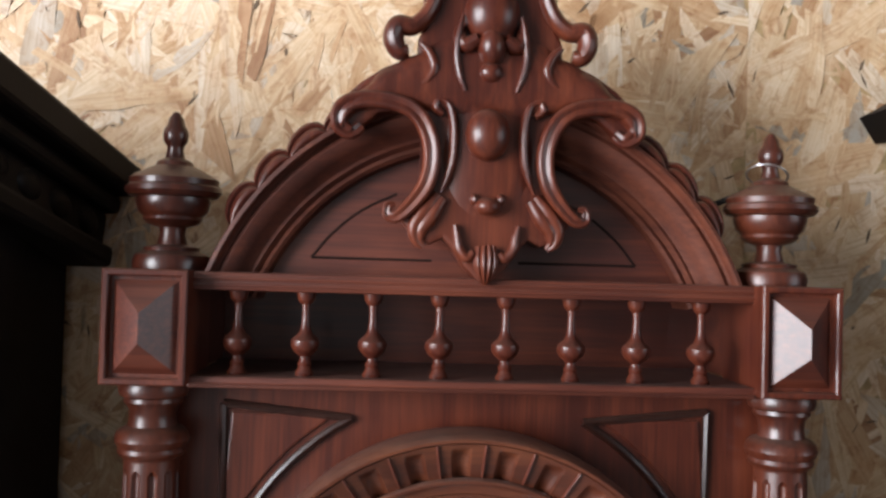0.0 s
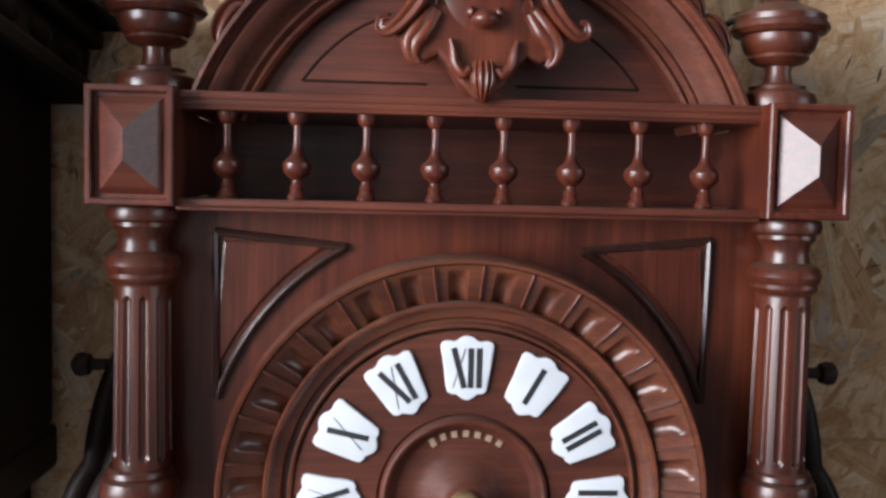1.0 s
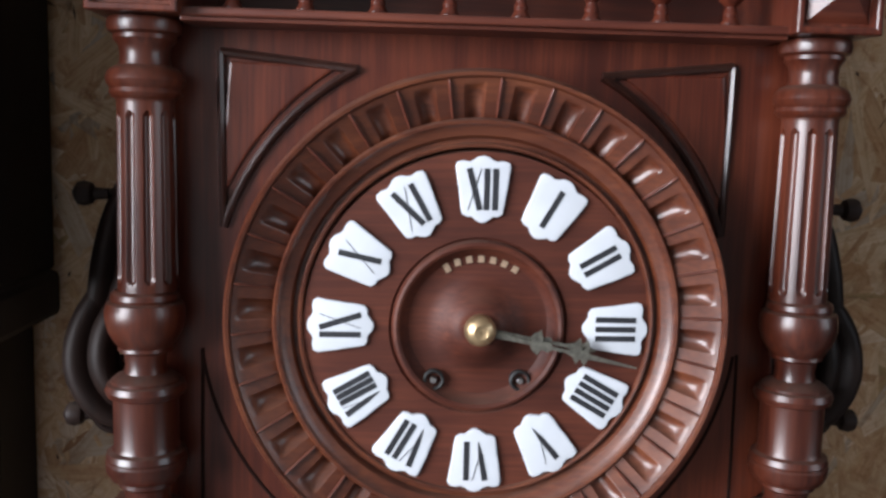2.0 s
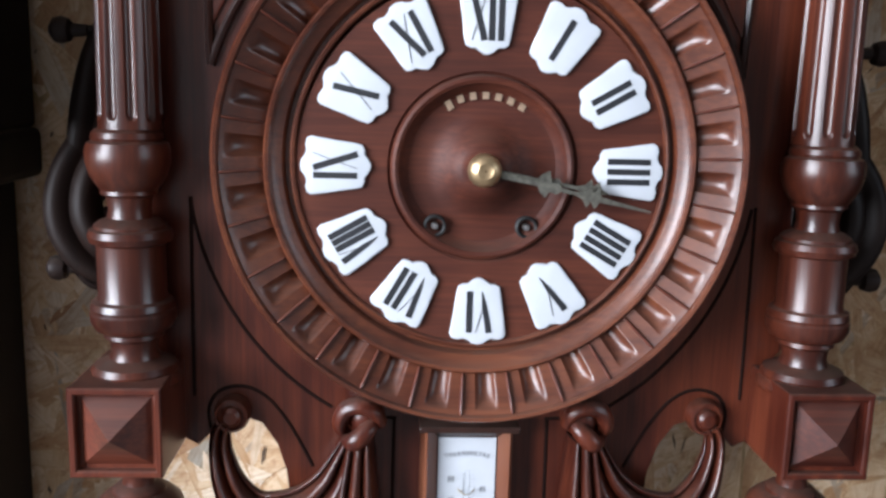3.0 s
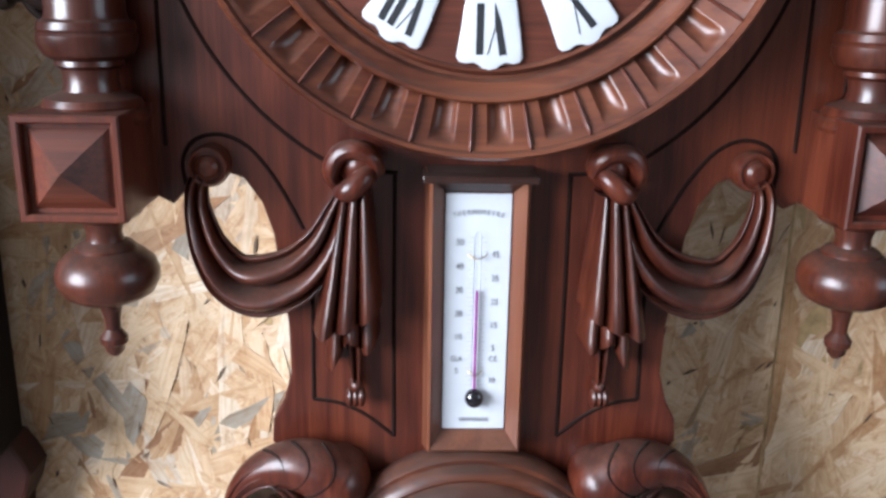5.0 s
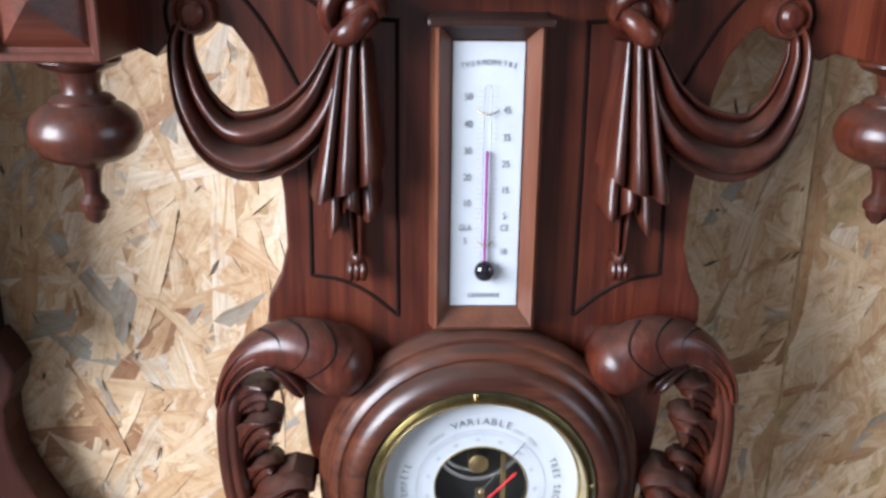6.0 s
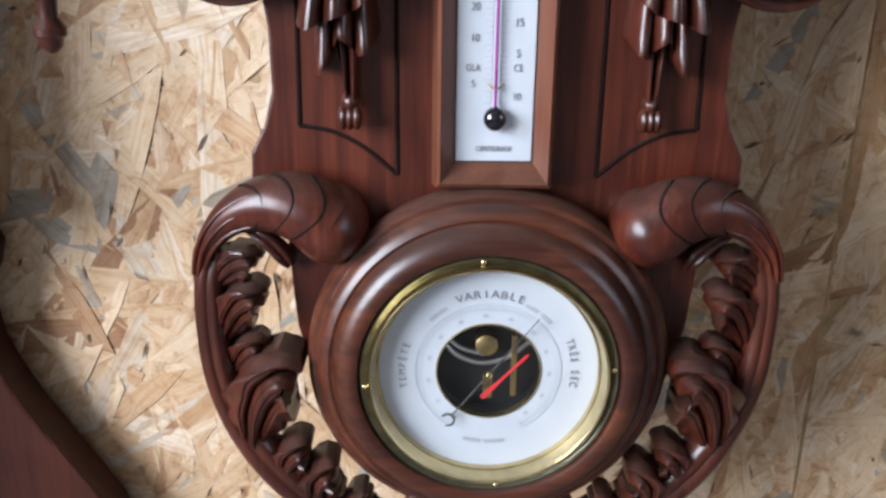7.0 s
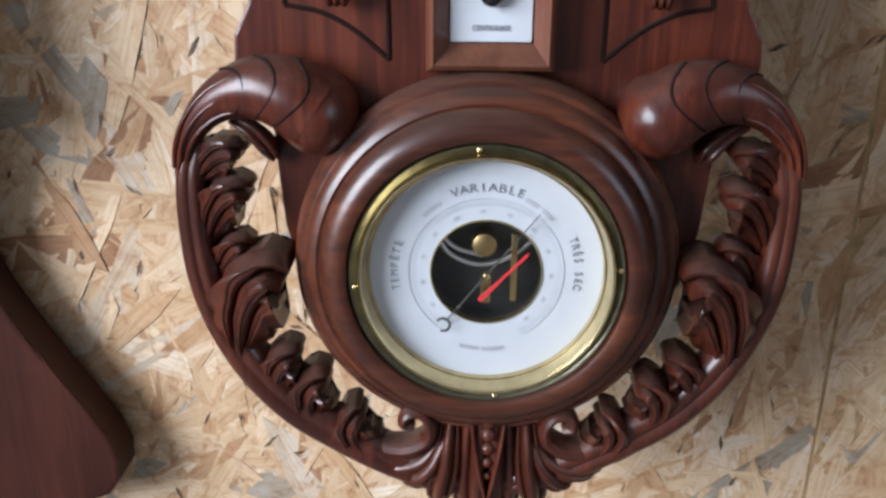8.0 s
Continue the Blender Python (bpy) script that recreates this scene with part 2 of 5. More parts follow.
def line(pts, y, r, bm=None, n=4, d=None):
    """A thin bead along points (x, z)."""
    return sweep([(x, y, z, r, d or r) for x, z in pts], section_round(8), n, bm)


def mirror(bm):
    """A copy of the mesh reflected in the clock's middle plane."""
    out = bm.copy()
    for v in out.verts:
        v.co.x = 2 * CX - v.co.x
    bmesh.ops.reverse_faces(out, faces=out.faces[:])
    return out


def both(name, bm, material, parent, label="", smooth=True):
    other = mirror(bm)
    return part(name, bm, material, parent, label, smooth), part(name, other, material, parent, label, smooth)


CX = -0.002

# ---- the room: all but the board wall is unseen, added to bounce light ----
def slab(name, x0, x1, y0, y1, z0, z1, material, label=""):
    ob = part(name, box(x0, x1, y0, y1, z0, z1), material)
    return tagged(ob, label, kind="structure")


slab("floor", ROOM_L - 0.2, ROOM_R + 0.2, ROOM_BACK - 0.2, WALL_Y + 0.2, -0.1, 0.0, CONCRETE, "unseen grey concrete floor, added to bounce light")
slab("ceiling", ROOM_L - 0.2, ROOM_R + 0.2, ROOM_BACK - 0.2, WALL_Y + 0.2, ROOM_H, ROOM_H + 0.1, PLASTER, "unseen plain plaster ceiling, added to bounce light")
slab("wall_south", ROOM_L - 0.2, ROOM_R + 0.2, ROOM_BACK - 0.2, ROOM_BACK, 0, ROOM_H, PLASTER, "unseen plain plaster wall, added to bounce light")


def wall_with_window(name, x0, x1, y0, y1, wy0, wy1, wz0, wz1):
    bm = bmesh.new()
    box(x0, x1, y0, wy0, 0, ROOM_H, bm=bm)
    box(x0, x1, wy1, y1, 0, ROOM_H, bm=bm)
    box(x0, x1, wy0, wy1, 0, wz0, bm=bm)
    box(x0, x1, wy0, wy1, wz1, ROOM_H, bm=bm)
    tagged(part(name, bm, PLASTER), "unseen plain plaster wall with a window opening, added to shape light", kind="structure")


wall_with_window("wall_west", ROOM_L - 0.2, ROOM_L, ROOM_BACK, WALL_Y, -2.77, -0.73, 1.18, 2.72)
wall_with_window("wall_east", ROOM_R, ROOM_R + 0.2, ROOM_BACK, WALL_Y, -2.22, -0.78, 1.28, 2.62)

# OSB wall: three panels with a joint, strands pressed into the face
OSB_BASE = plain("osb_core", (0.40, 0.27, 0.13), 0.75, var=0.25, noise_scale=120)
wall_n = tagged(part("wall_north", box(ROOM_L - 0.2, ROOM_R + 0.2, WALL_Y + 0.0, WALL_Y + 0.2, 0, ROOM_H), OSB_BASE), "wall of oriented strand board panels", kind="structure")

# ---- the clock ----
clock = thing("wall_clock", (CX, WALL_Y, 1.3), "carved reddish-brown walnut wall clock with thermometer and barometer", "wall clock")
XC, YC = 0.2100, -0.021

# backboard with its cut-out lower outline
half = [(0.206, 1.672), (0.206, 1.372), (0.193, 1.362), (0.193, 1.314), (0.179, 1.307), (0.168, 1.318), (0.150, 1.326)]
half += [(0.138, 1.322), (0.128, 1.308), (0.122, 1.290), (0.1185, 1.262), (0.115, 1.235), (0.1145, 1.205), (0.119, 1.188), (0.1265, 1.174), (0.1275, 1.160), (0.118, 1.146), (0.110, 1.128), (0.1085, 1.105), (0.107, 1.08), (0.100, 1.052), (0.082, 1.02), (0.058, 0.994), (0.03, 0.98)]
outline = [(CX + x, z) for x, z in half] + [(CX - x, z) for x, z in reversed(half)]
backboard = part("backboard", plate(outline, 0.0, 0.02, 0.0015), WOOD, clock)
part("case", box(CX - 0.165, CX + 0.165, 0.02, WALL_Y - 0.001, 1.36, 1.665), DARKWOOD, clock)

FIN_TOP = [(1.739, 0.025), (1.744, 0.0255), (1.748, 0.024), (1.751, 0.018), (1.753, 0.0185), (1.755, 0.010), (1.762, 0.0082), (1.766, 0.009), (1.768, 0.016), (1.771, 0.0195), (1.773, 0.019), (1.776, 0.0225), (1.782, 0.0245), (1.785, 0.0245), (1.786, 0.029), (1.789, 0.0318), (1.792, 0.0312), (1.7935, 0.029), (1.797, 0.0295), (1.799, 0.027), (1.803, 0.019), (1.806, 0.0125), (1.8085, 0.0115), (1.811, 0.0065), (1.817, 0.0052), (1.8195, 0.006), (1.822, 0.0078), (1.826, 0.0085), (1.830, 0.0078), (1.832, 0.0062), (1.837, 0.0048), (1.841, 0.002)]
COL = [(1.668, 0.0215), (1.664, 0.0225), (1.660, 0.0215), (1.6585, 0.0185), (1.656, 0.0188), (1.652, 0.0155), (1.646, 0.0148), (1.641, 0.0158), (1.6395, 0.0195), (1.637, 0.0225), (1.6325, 0.0238), (1.629, 0.0225), (1.6275, 0.021), (1.625, 0.0218), (1.6225, 0.0205), (1.621, 0.0178)]
SHAFT_TOP, SHAFT_BOT = 1.621, 1.507
COL2 = [(1.507, 0.0182), (1.505, 0.0205), (1.502, 0.0212), (1.5005, 0.0205), (1.499, 0.0235), (1.494, 0.0248), (1.488, 0.0245), (1.481, 0.0225), (1.475, 0.019), (1.472, 0.0165), (1.470, 0.0168), (1.468, 0.0135), (1.461, 0.0125), (1.456, 0.0135), (1.454, 0.0185), (1.4515, 0.0215), (1.450, 0.0215), (1.449, 0.024), (1.4455, 0.0252), (1.442, 0.024), (1.4405, 0.0205), (1.437, 0.0203), (1.411, 0.0203), (1.408, 0.0212), (1.4065, 0.0242), (1.403, 0.0252), (1.4015, 0.0245), (1.400, 0.0255), (1.395, 0.0252), (1.390, 0.0225), (1.3875, 0.0175), (1.385, 0.0178), (1.383, 0.0148), (1.377, 0.0138), (1.372, 0.0152), (1.370, 0.0195), (1.3685, 0.0245), (1.365, 0.0262), (1.363, 0.0255), (1.361, 0.0275), (1.358, 0.0282), (1.3555, 0.027)]
FIN_BOT = [(1.300, 0.021), (1.297, 0.0215), (1.2945, 0.0185), (1.292, 0.0115), (1.286, 0.0095), (1.2815, 0.0102), (1.280, 0.0145), (1.278, 0.0165), (1.2765, 0.0165), (1.275, 0.0205), (1.270, 0.0262), (1.264, 0.0285), (1.2585, 0.0282), (1.2555, 0.0262), (1.254, 0.0255), (1.252, 0.0245), (1.248, 0.0175), (1.246, 0.009), (1.243, 0.0062), (1.236, 0.0046), (1.230, 0.0044), (1.2275, 0.0062), (1.2255, 0.0078), (1.222, 0.0076), (1.2205, 0.006), (1.217, 0.0052), (1.214, 0.002)]


def flute(a, z):
    k = (a * 10 / (2 * math.pi) + 0.5) % 1 - 0.5
    w = 0.27
    top, bot = SHAFT_TOP - 0.008, SHAFT_BOT + 0.006
    s = w * 2 * math.pi / 10 * 0.0175
    dz = max(0, z - (top - s), (bot + s) - z) / s
    rad = math.sqrt(max(0.0, 1 - dz * dz)) * w
    return 0.0026 * math.sqrt(max(0.0, 1 - (k / rad) ** 2)) if rad > 1e-3 and abs(k) < rad else 0.0


def pedestal(x0, x1, z0, z1, ridge, label, front):
    """Square block with a raised rim and a hipped pyramid on its face."""
    block = part("pedestal_block", box(x0, x1, front, 0.02, z0, z1, 0.0012), WOOD, clock, label)
    fr = 0.0042
    bm = bmesh.new()
    rows = []
    for d, y in ((0, front + 0.002), (0, front - 0.0045), (0.0009, front - 0.0055), (fr - 0.0009, front - 0.0055), (fr, front - 0.0045), (fr, front + 0.002)):
        rows.append([bm.verts.new((x, y, z)) for x, z in ((x0 + d, z0 + d), (x1 - d, z0 + d), (x1 - d, z1 - d), (x0 + d, z1 - d))])
    for a, b2 in zip(rows, rows[1:]):
        for k in range(4):
            bm.faces.new((a[k], a[(k + 1) % 4], b2[(k + 1) % 4], b2[k]))
    part("rim", bm, WOOD, block)
    xi0, xi1, zi0, zi1 = x0 + fr + 0.0012, x1 - fr - 0.0012, z0 + fr + 0.0012, z1 - fr - 0.0012
    xm, zm = (xi0 + xi1) / 2, (zi0 + zi1) / 2
    bm = bmesh.new()
    tips = ((xm, front - 0.017, zm - ridge), (xm, front - 0.017, zm + ridge)) if ridge else ((xm, front - 0.017, zm),)
    vs = [bm.verts.new(p) for p in ((xi0, front + 0.001, zi0), (xi1, front + 0.001, zi0), (xi1, front + 0.001, zi1), (xi0, front + 0.001, zi1)) + tips]
    for f in ((0, 1, 4), (1, 2, 5, 4), (2, 3, 5), (3, 0, 4, 5)) if ridge else ((0, 1, 4), (1, 2, 4), (2, 3, 4), (3, 0, 4)):
        bm.faces.new([vs[i] for i in f])
    part("diamond_point", bm, WOODX, block, "faceted diamond point")


for side in (-1, 1):
    x = CX + side * XC
    part("finial", turned(FIN_TOP, x - side * 0.0055, YC + 0.012), CARVED, clock, "turned urn finial", True)
    pedestal(x - 0.0265, x + 0.0265, 1.669, 1.739, 0.009, "block with a hipped diamond-point face", -0.047)
    col = part("column", turned(COL + [(1.6195, 0.0175)], x, YC), CARVED, clock, "turned column", True)
    zs = [SHAFT_TOP - (SHAFT_TOP - SHAFT_BOT) * i / 70 for i in range(71)]
    part("fluted_shaft", turned([(z, 0.0172 + 0.0012 * (SHAFT_TOP - z) / 0.114) for z in zs], x, YC, 140, flute=flute), CARVED, col, "fluted shaft", True)
    part("drum", turned(COL2, x + side * 0.002, YC), CARVED, col, "turned base with drum and rings", True)
    x += side * 0.0045
    pedestal(x - 0.027, x + 0.027, 1.3105, 1.364, 0.0, "block with a diamond-point face", -0.054)
    part("drop_finial", turned([(z + 0.0105, r) for z, r in FIN_BOT], x - side * 0.002, YC), CARVED, clock, "turned drop finial", True)

# balustrade
part("top_rail", box(CX - 0.186, CX + 0.186, -0.036, 0.088, 1.727, 1.7385, 0.0018), WOODX, clock)
for k, z in enumerate((1.7305, 1.7345)):
    part("bead", line([(CX - 0.185, z), (CX + 0.185, z)], -0.0362, 0.0014), WOODX, clock, "", True)
bm = box(CX - 0.186, CX + 0.186, -0.040, 0.088, 1.669, 1.674, 0.0014)
box(CX - 0.186, CX + 0.186, -0.035, 0.02, 1.6665, 1.6695, 0.0008, bm)
part("lower_rail", bm, WOODX, clock)
part("balustrade_panel", box(CX - 0.19, CX + 0.19, 0.080, 0.088, 1.668, 1.735), WOODX, clock)
for side in (-1, 1):
    part("end_panel", box(*sorted((CX + side * 0.1845, CX + side * 0.190)), 0.0205, 0.079, 1.675, 1.726), WOODX, clock)
BAL = [(1.674, 0.0058), (1.676, 0.0062), (1.678, 0.0048), (1.680, 0.004), (1.682, 0.0046), (1.684, 0.0035), (1.686, 0.0032), (1.688, 0.0055), (1.690, 0.0078), (1.6935, 0.0094), (1.6965, 0.0092), (1.6985, 0.0074), (1.7005, 0.005), (1.703, 0.0036), (1.708, 0.0027), (1.715, 0.0024), (1.7195, 0.0028), (1.7205, 0.0044), (1.7225, 0.0056), (1.7245, 0.006), (1.7275, 0.0066)]
first = None
for i in range(8):
    x = CX - 0.002 + (i - 3.5) * 0.0441
    if first is None:
        first = part("baluster", turned(BAL, 0, 0, 24), WOOD, clock, "", True)
        b_ob = first
    else:
        b_ob = new("baluster", first.data)
        b_ob.parent = clock
        b_ob.matrix_parent_inverse = first.matrix_parent_inverse
    b_ob.location = (x, -0.024, 0)

# arched pediment
AZ = 1.666
A0 = math.asin((1.738 - AZ) / 0.1925)
A1 = math.pi - A0
ARCH = [(0.1925, 0.02), (0.1925, -0.029), (0.1915, -0.0325), (0.189, -0.0335), (0.187, -0.031), (0.1865, -0.028), (0.185, -0.0265), (0.182, -0.0285), (0.178, -0.0275), (0.173, -0.0225), (0.1695, -0.0165), (0.1675, -0.0155), (0.1655, -0.0165), (0.164, -0.0145), (0.1625, -0.0125), (0.160, -0.0145), (0.1578, -0.0125), (0.1565, -0.006), (0.1565, 0.02)]
part("arch_moulding", lathe_y(ARCH, CX, AZ, 72, A0 - 0.02, A1 + 0.02, cap=True), WOODDULL, clock, "arched moulding", True)
tym = [(CX - 0.160, 1.7375)] + [(CX + 0.160 * math.cos(a), max(1.7376, AZ + 0.160 * math.sin(a))) for a in np.linspace(math.pi - 0.46, 0.46, 30)] + [(CX + 0.160, 1.7375)]
part("tympanum", plate(tym, -0.003, 0.02, 0), WOODX, clock)
for side in (-1, 1):
    pts = [(CX + side * 0.112, 1.7495), (CX + side * 0.03, 1.7495)]
    part("incised_line", line(pts, -0.003, 0.0009), GROOVE, clock, "dark incised line")
    pts = [(CX + side * x, z) for x, z in ((0.112, 1.7495), (0.098, 1.766), (0.078, 1.782), (0.055, 1.793))]
    part("incised_line", line(pts, -0.003, 0.0009), GROOVE, clock, "dark incised line")
# carved leaves lying on the arch
for side in (-1, 1):
    for a in (36.5, 45.0, 53.5, 62.0):
        ca, sa = math.cos(radians(a)), math.sin(radians(a))
        bm = bmesh.new()
        tx, tz = -sa * side, ca
        pts = []
        for s, w, lift in ((-0.015, 0.003, -0.002), (-0.009, 0.0095, 0.001), (0.0, 0.0125, 0.0030), (0.009, 0.0115, 0.0025), (0.0145, 0.004, -0.001)):
            pts.append((CX + side * ca * (0.1925 + lift) + tx * s, -0.012, AZ + sa * (0.1925 + lift) + tz * s, w * 0.86, 0.017))
        part("arch_leaf", sweep(pts, section_folds(3, 0.3, 24), 5, up=(0, -1, 0)), WOOD, clock, "carved overlapping leaf", True)

# crest cartouche
chalf = [(0.0, 1.968), (0.020, 1.962), (0.030, 1.945), (0.034, 1.925), (0.042, 1.910), (0.0475, 1.897), (0.0475, 1.8865), (0.057, 1.8835), (0.070, 1.8775), (0.084, 1.868), (0.095, 1.857), (0.0995, 1.845), (0.096, 1.834), (0.084, 1.838), (0.072, 1.848), (0.056, 1.851), (0.044, 1.846), (0.036, 1.834), (0.034, 1.818), (0.039, 1.802), (0.050, 1.788), (0.057, 1.781), (0.046, 1.768), (0.036, 1.764), (0.028, 1.768), (0.022, 1.762), (0.014, 1.750), (0.004, 1.7405), (0.0, 1.7395)]
cout = [(CX + x, z) for x, z in chalf] + [(CX - x, z) for x, z in reversed(chalf[1:-1])]
crest = part("crest", plate(cout, -0.041, -0.018, 0.003), WOOD, clock, "carved scrolled cartouche")
part("crest_support", box(CX - 0.04, CX + 0.04, -0.019, 0.02, 1.80, 1.95), WOOD, clock)
RND = section_round(12)
# long C-scroll: curls outside, sweeps in along the waist and out again at the foot
csec = [(math.cos(a) * 1.2, math.sin(a) * 0.8 * (1.0 - 0.55 * math.exp(-((a - math.pi / 2) / 0.42) ** 2))) for a in [2 * math.pi * k / 28 for k in range(28)]]
bm = sweep([(CX + x, y, z, w * 0.76, w * 1.0) for x, y, z, w in ((0.083, -0.041, 1.839, 0.0045), (0.089, -0.043, 1.8345, 0.0055), (0.0965, -0.044, 1.8395, 0.0062), (0.0945, -0.045, 1.850, 0.0066), (0.082, -0.046, 1.8555, 0.0064), (0.063, -0.047, 1.8545, 0.0062), (0.048, -0.048, 1.848, 0.0062), (0.039, -0.048, 1.834, 0.0064), (0.0365, -0.048, 1.818, 0.0064), (0.040, -0.048, 1.802, 0.006), (0.049, -0.047, 1.789, 0.0052), (0.058, -0.046, 1.781, 0.0044), (0.064, -0.045, 1.782, 0.0036), (0.0635, -0.045, 1.788, 0.003), (0.059, -0.045, 1.789, 0.002))], csec, 7)
both("scroll", bm, WOOD, crest, "carved C-scroll")
bm = sweep([(CX + x, -0.044, z, w * 0.72, w * 1.1) for x, z, w in ((0.030, 1.848, 0.003), (0.0345, 1.852, 0.004), (0.033, 1.857, 0.0035), (0.027, 1.855, 0.0035), (0.0235, 1.845, 0.0042), (0.0225, 1.832, 0.0045), (0.0235, 1.818, 0.004), (0.0265, 1.807, 0.003), (0.030, 1.798, 0.0012))], RND, 7)
both("scroll", bm, WOOD, crest, "carved inner scroll")
# upper ears
bm = sweep([(CX + x, -0.041, z, w, w * 1.4) for x, z, w in ((0.026, 1.955, 0.003), (0.033, 1.935, 0.005), (0.040, 1.916, 0.0055), (0.050, 1.9055, 0.006), (0.0605, 1.905, 0.0068), (0.0635, 1.897, 0.007), (0.0595, 1.8885, 0.006), (0.0535, 1.889, 0.004))], RND, 7)
both("scroll", bm, WOOD, crest, "curled ear of the crest")
# smooth cape falling from the ears to the outer curls
top_edge = spline([(0.0, 1.905), (0.030, 1.897), (0.049, 1.886), (0.0685, 1.876), (0.086, 1.860), (0.0945, 1.847), (0.0965, 1.838)], 5)
low_edge = spline([(0.0, 1.848), (0.030, 1.849), (0.047, 1.852), (0.066, 1.854), (0.082, 1.850), (0.0905, 1.843), (0.0945, 1.836)], 5)
bm = bmesh.new()
front, back = [], []
for k, (p, q0) in enumerate(zip(top_edge, low_edge)):
    rf, rb = [], []
    for j in range(13):
        v = j / 12
        x, z = p[0] + (q0[0] - p[0]) * v, p[1] + (q0[1] - p[1]) * v + 0.0010 * math.sin(k * 1.3) * (1 - v)
        y = -0.0385 - 0.0085 * math.sin(math.pi * min(1, 0.06 + 0.94 * v)) ** 0.6 - 0.0035 * v
        rf.append(bm.verts.new((CX + x, y, z)))
        rb.append(bm.verts.new((CX + x, -0.022, z)))
    front.append(rf)
    back.append(rb)
for k in range(len(front) - 1):
    for j in range(12):
        bm.faces.new((front[k][j], front[k][j + 1], front[k + 1][j + 1], front[k + 1][j]))
    for j in (0, 12):
        bm.faces.new((front[k][j], front[k + 1][j], back[k + 1][j], back[k][j]))
for j in range(12):
    bm.faces.new((front[-1][j], front[-1][j + 1], back[-1][j + 1], back[-1][j]))
both("cape", bm, WOOD, crest, "smooth carved cape")
# foot wings and shell drop
bm = sweep([(CX + x, -0.040, z, w, w) for x, z, w in ((0.030, 1.795, 0.006), (0.038, 1.784, 0.0085), (0.044, 1.775, 0.0075), (0.044, 1.767, 0.005), (0.040, 1.762, 0.002))], section_folds(2, 0.25, 24), 7)
both("wing", bm, WOOD, crest, "carved foot leaf")
bm = sweep([(CX + x, -0.044, z, w, w * 1.3) for x, z, w in ((0.0205, 1.777, 0.0016), (0.019, 1.770, 0.0026), (0.0175, 1.762, 0.0032), (0.0125, 1.756, 0.0035), (0.008, 1.759, 0.003))], RND, 7)
both("scroll", bm, WOOD, crest, "carved tendril")
part("shell", sweep([(CX, -0.042, 1.763, 0.007, 0.007), (CX, -0.043, 1.754, 0.0085, 0.009), (CX, -0.042, 1.746, 0.006, 0.008), (CX, -0.040, 1.739, 0.0015, 0.003)], section_folds(6, 0.3, 40), 7), WOOD, crest, "ribbed shell drop", True)
bm = blob(CX, -0.036, 1.823, 0.034, 0.0095, 0.050, seg=32)
blob(CX, -0.036, 1.885, 0.036, 0.0075, 0.042, bm, 28)
part("bulge", bm, WOOD, crest, "softly swelling carved field", True)
# raised straps running down from the ears to the shoulders
bm = sweep([(CX + x, -0.0485, z, w, w * 1.2) for x, z, w in ((0.019, 1.912, 0.0012), (0.0215, 1.900, 0.0022), (0.0225, 1.885, 0.0024), (0.0200, 1.872, 0.0022), (0.0165, 1.863, 0.0012))], RND, 6)
both("strap", bm, WOOD, crest, "thin raised strap")
bm = sweep([(CX + x, -0.0470, z, w, w * 1.1) for x, z, w in ((0.046, 1.893, 0.0016), (0.040, 1.887, 0.0030), (0.0365, 1.878, 0.0032), (0.040, 1.870, 0.0026), (0.046, 1.866, 0.0014))], RND, 6)
both("strap", bm, WOOD, crest, "thin raised strap")
crest.location += Vector((0.0035, 0, 0.005))
part("oval_boss", blob(CX - 0.001, -0.047, 1.835, 0.0145, 0.013, 0.0168, seg=28), WOOD, crest, "polished oval boss", True)
bm = blob(CX, -0.047, 1.789, 0.0085, 0.009, 0.006)
blob(CX - 0.0085, -0.044, 1.7935, 0.003, 0.005, 0.004, bm, 10)
blob(CX + 0.0085, -0.044, 1.7935, 0.003, 0.005, 0.004, bm, 10)
part("knob", bm, WOOD, crest, "small carved drop", True)
# plain boss on the crest's upper half with a tapering drop below
bm = blob(CX, -0.042, 1.914, 0.0185, 0.017, 0.021, seg=24)
blob(CX, -0.046, 1.892, 0.0095, 0.013, 0.013, bm, 20)
blob(CX, -0.045, 1.8755, 0.0085, 0.0085, 0.0075, bm, 18)
for side in (-1, 1):
    sweep([(CX + side * x, y, z, w, w * 1.2) for x, y, z, w in ((0.008, -0.050, 1.897, 0.004), (0.016, -0.046, 1.893, 0.0058), (0.0205, -0.043, 1.899, 0.0050), (0.0195, -0.043, 1.906, 0.003))], RND, 6, bm)
part("foliage_boss", bm, WOOD, crest, "plain rounded boss with a drop", True)

# spandrel panels beside the dial
DX, DZ = CX - 0.0015, 1.490
for side in (-1, 1):
    a0 = math.degrees(math.atan2(1.648 - DZ, 0.082))
    a1 = math.degrees(math.atan2(1.545 - DZ, 0.166))
    hyp = [(DX + side * (x - DX), z) for x, z in arc(DX, DZ, 0.1735, a0, a1, 14)]
    tri = [(DX + side * 0.1665, 1.6525)] + hyp
    inner = [(DX + side * 0.161, 1.647)] + [(DX + side * (x - DX), z) for x, z in arc(DX, DZ, 0.180, a0 - 2.5, a1 + 2.5, 14)]
    sp = part("spandrel_panel", plate(inner, -0.0025, 0.004, 0.0018), WOOD, clock, "raised spandrel panel")
    bm = bmesh.new()
    line([tri[0], tri[1]], -0.001, 0.0028, bm, 2, 0.0042)
    line([tri[0], tri[-1]], -0.001, 0.0028, bm, 2, 0.0042)
    line(hyp, -0.001, 0.0028, bm, 2, 0.0042)
    part("moulding", bm, WOODD, sp, "dark moulding round the panel", True)

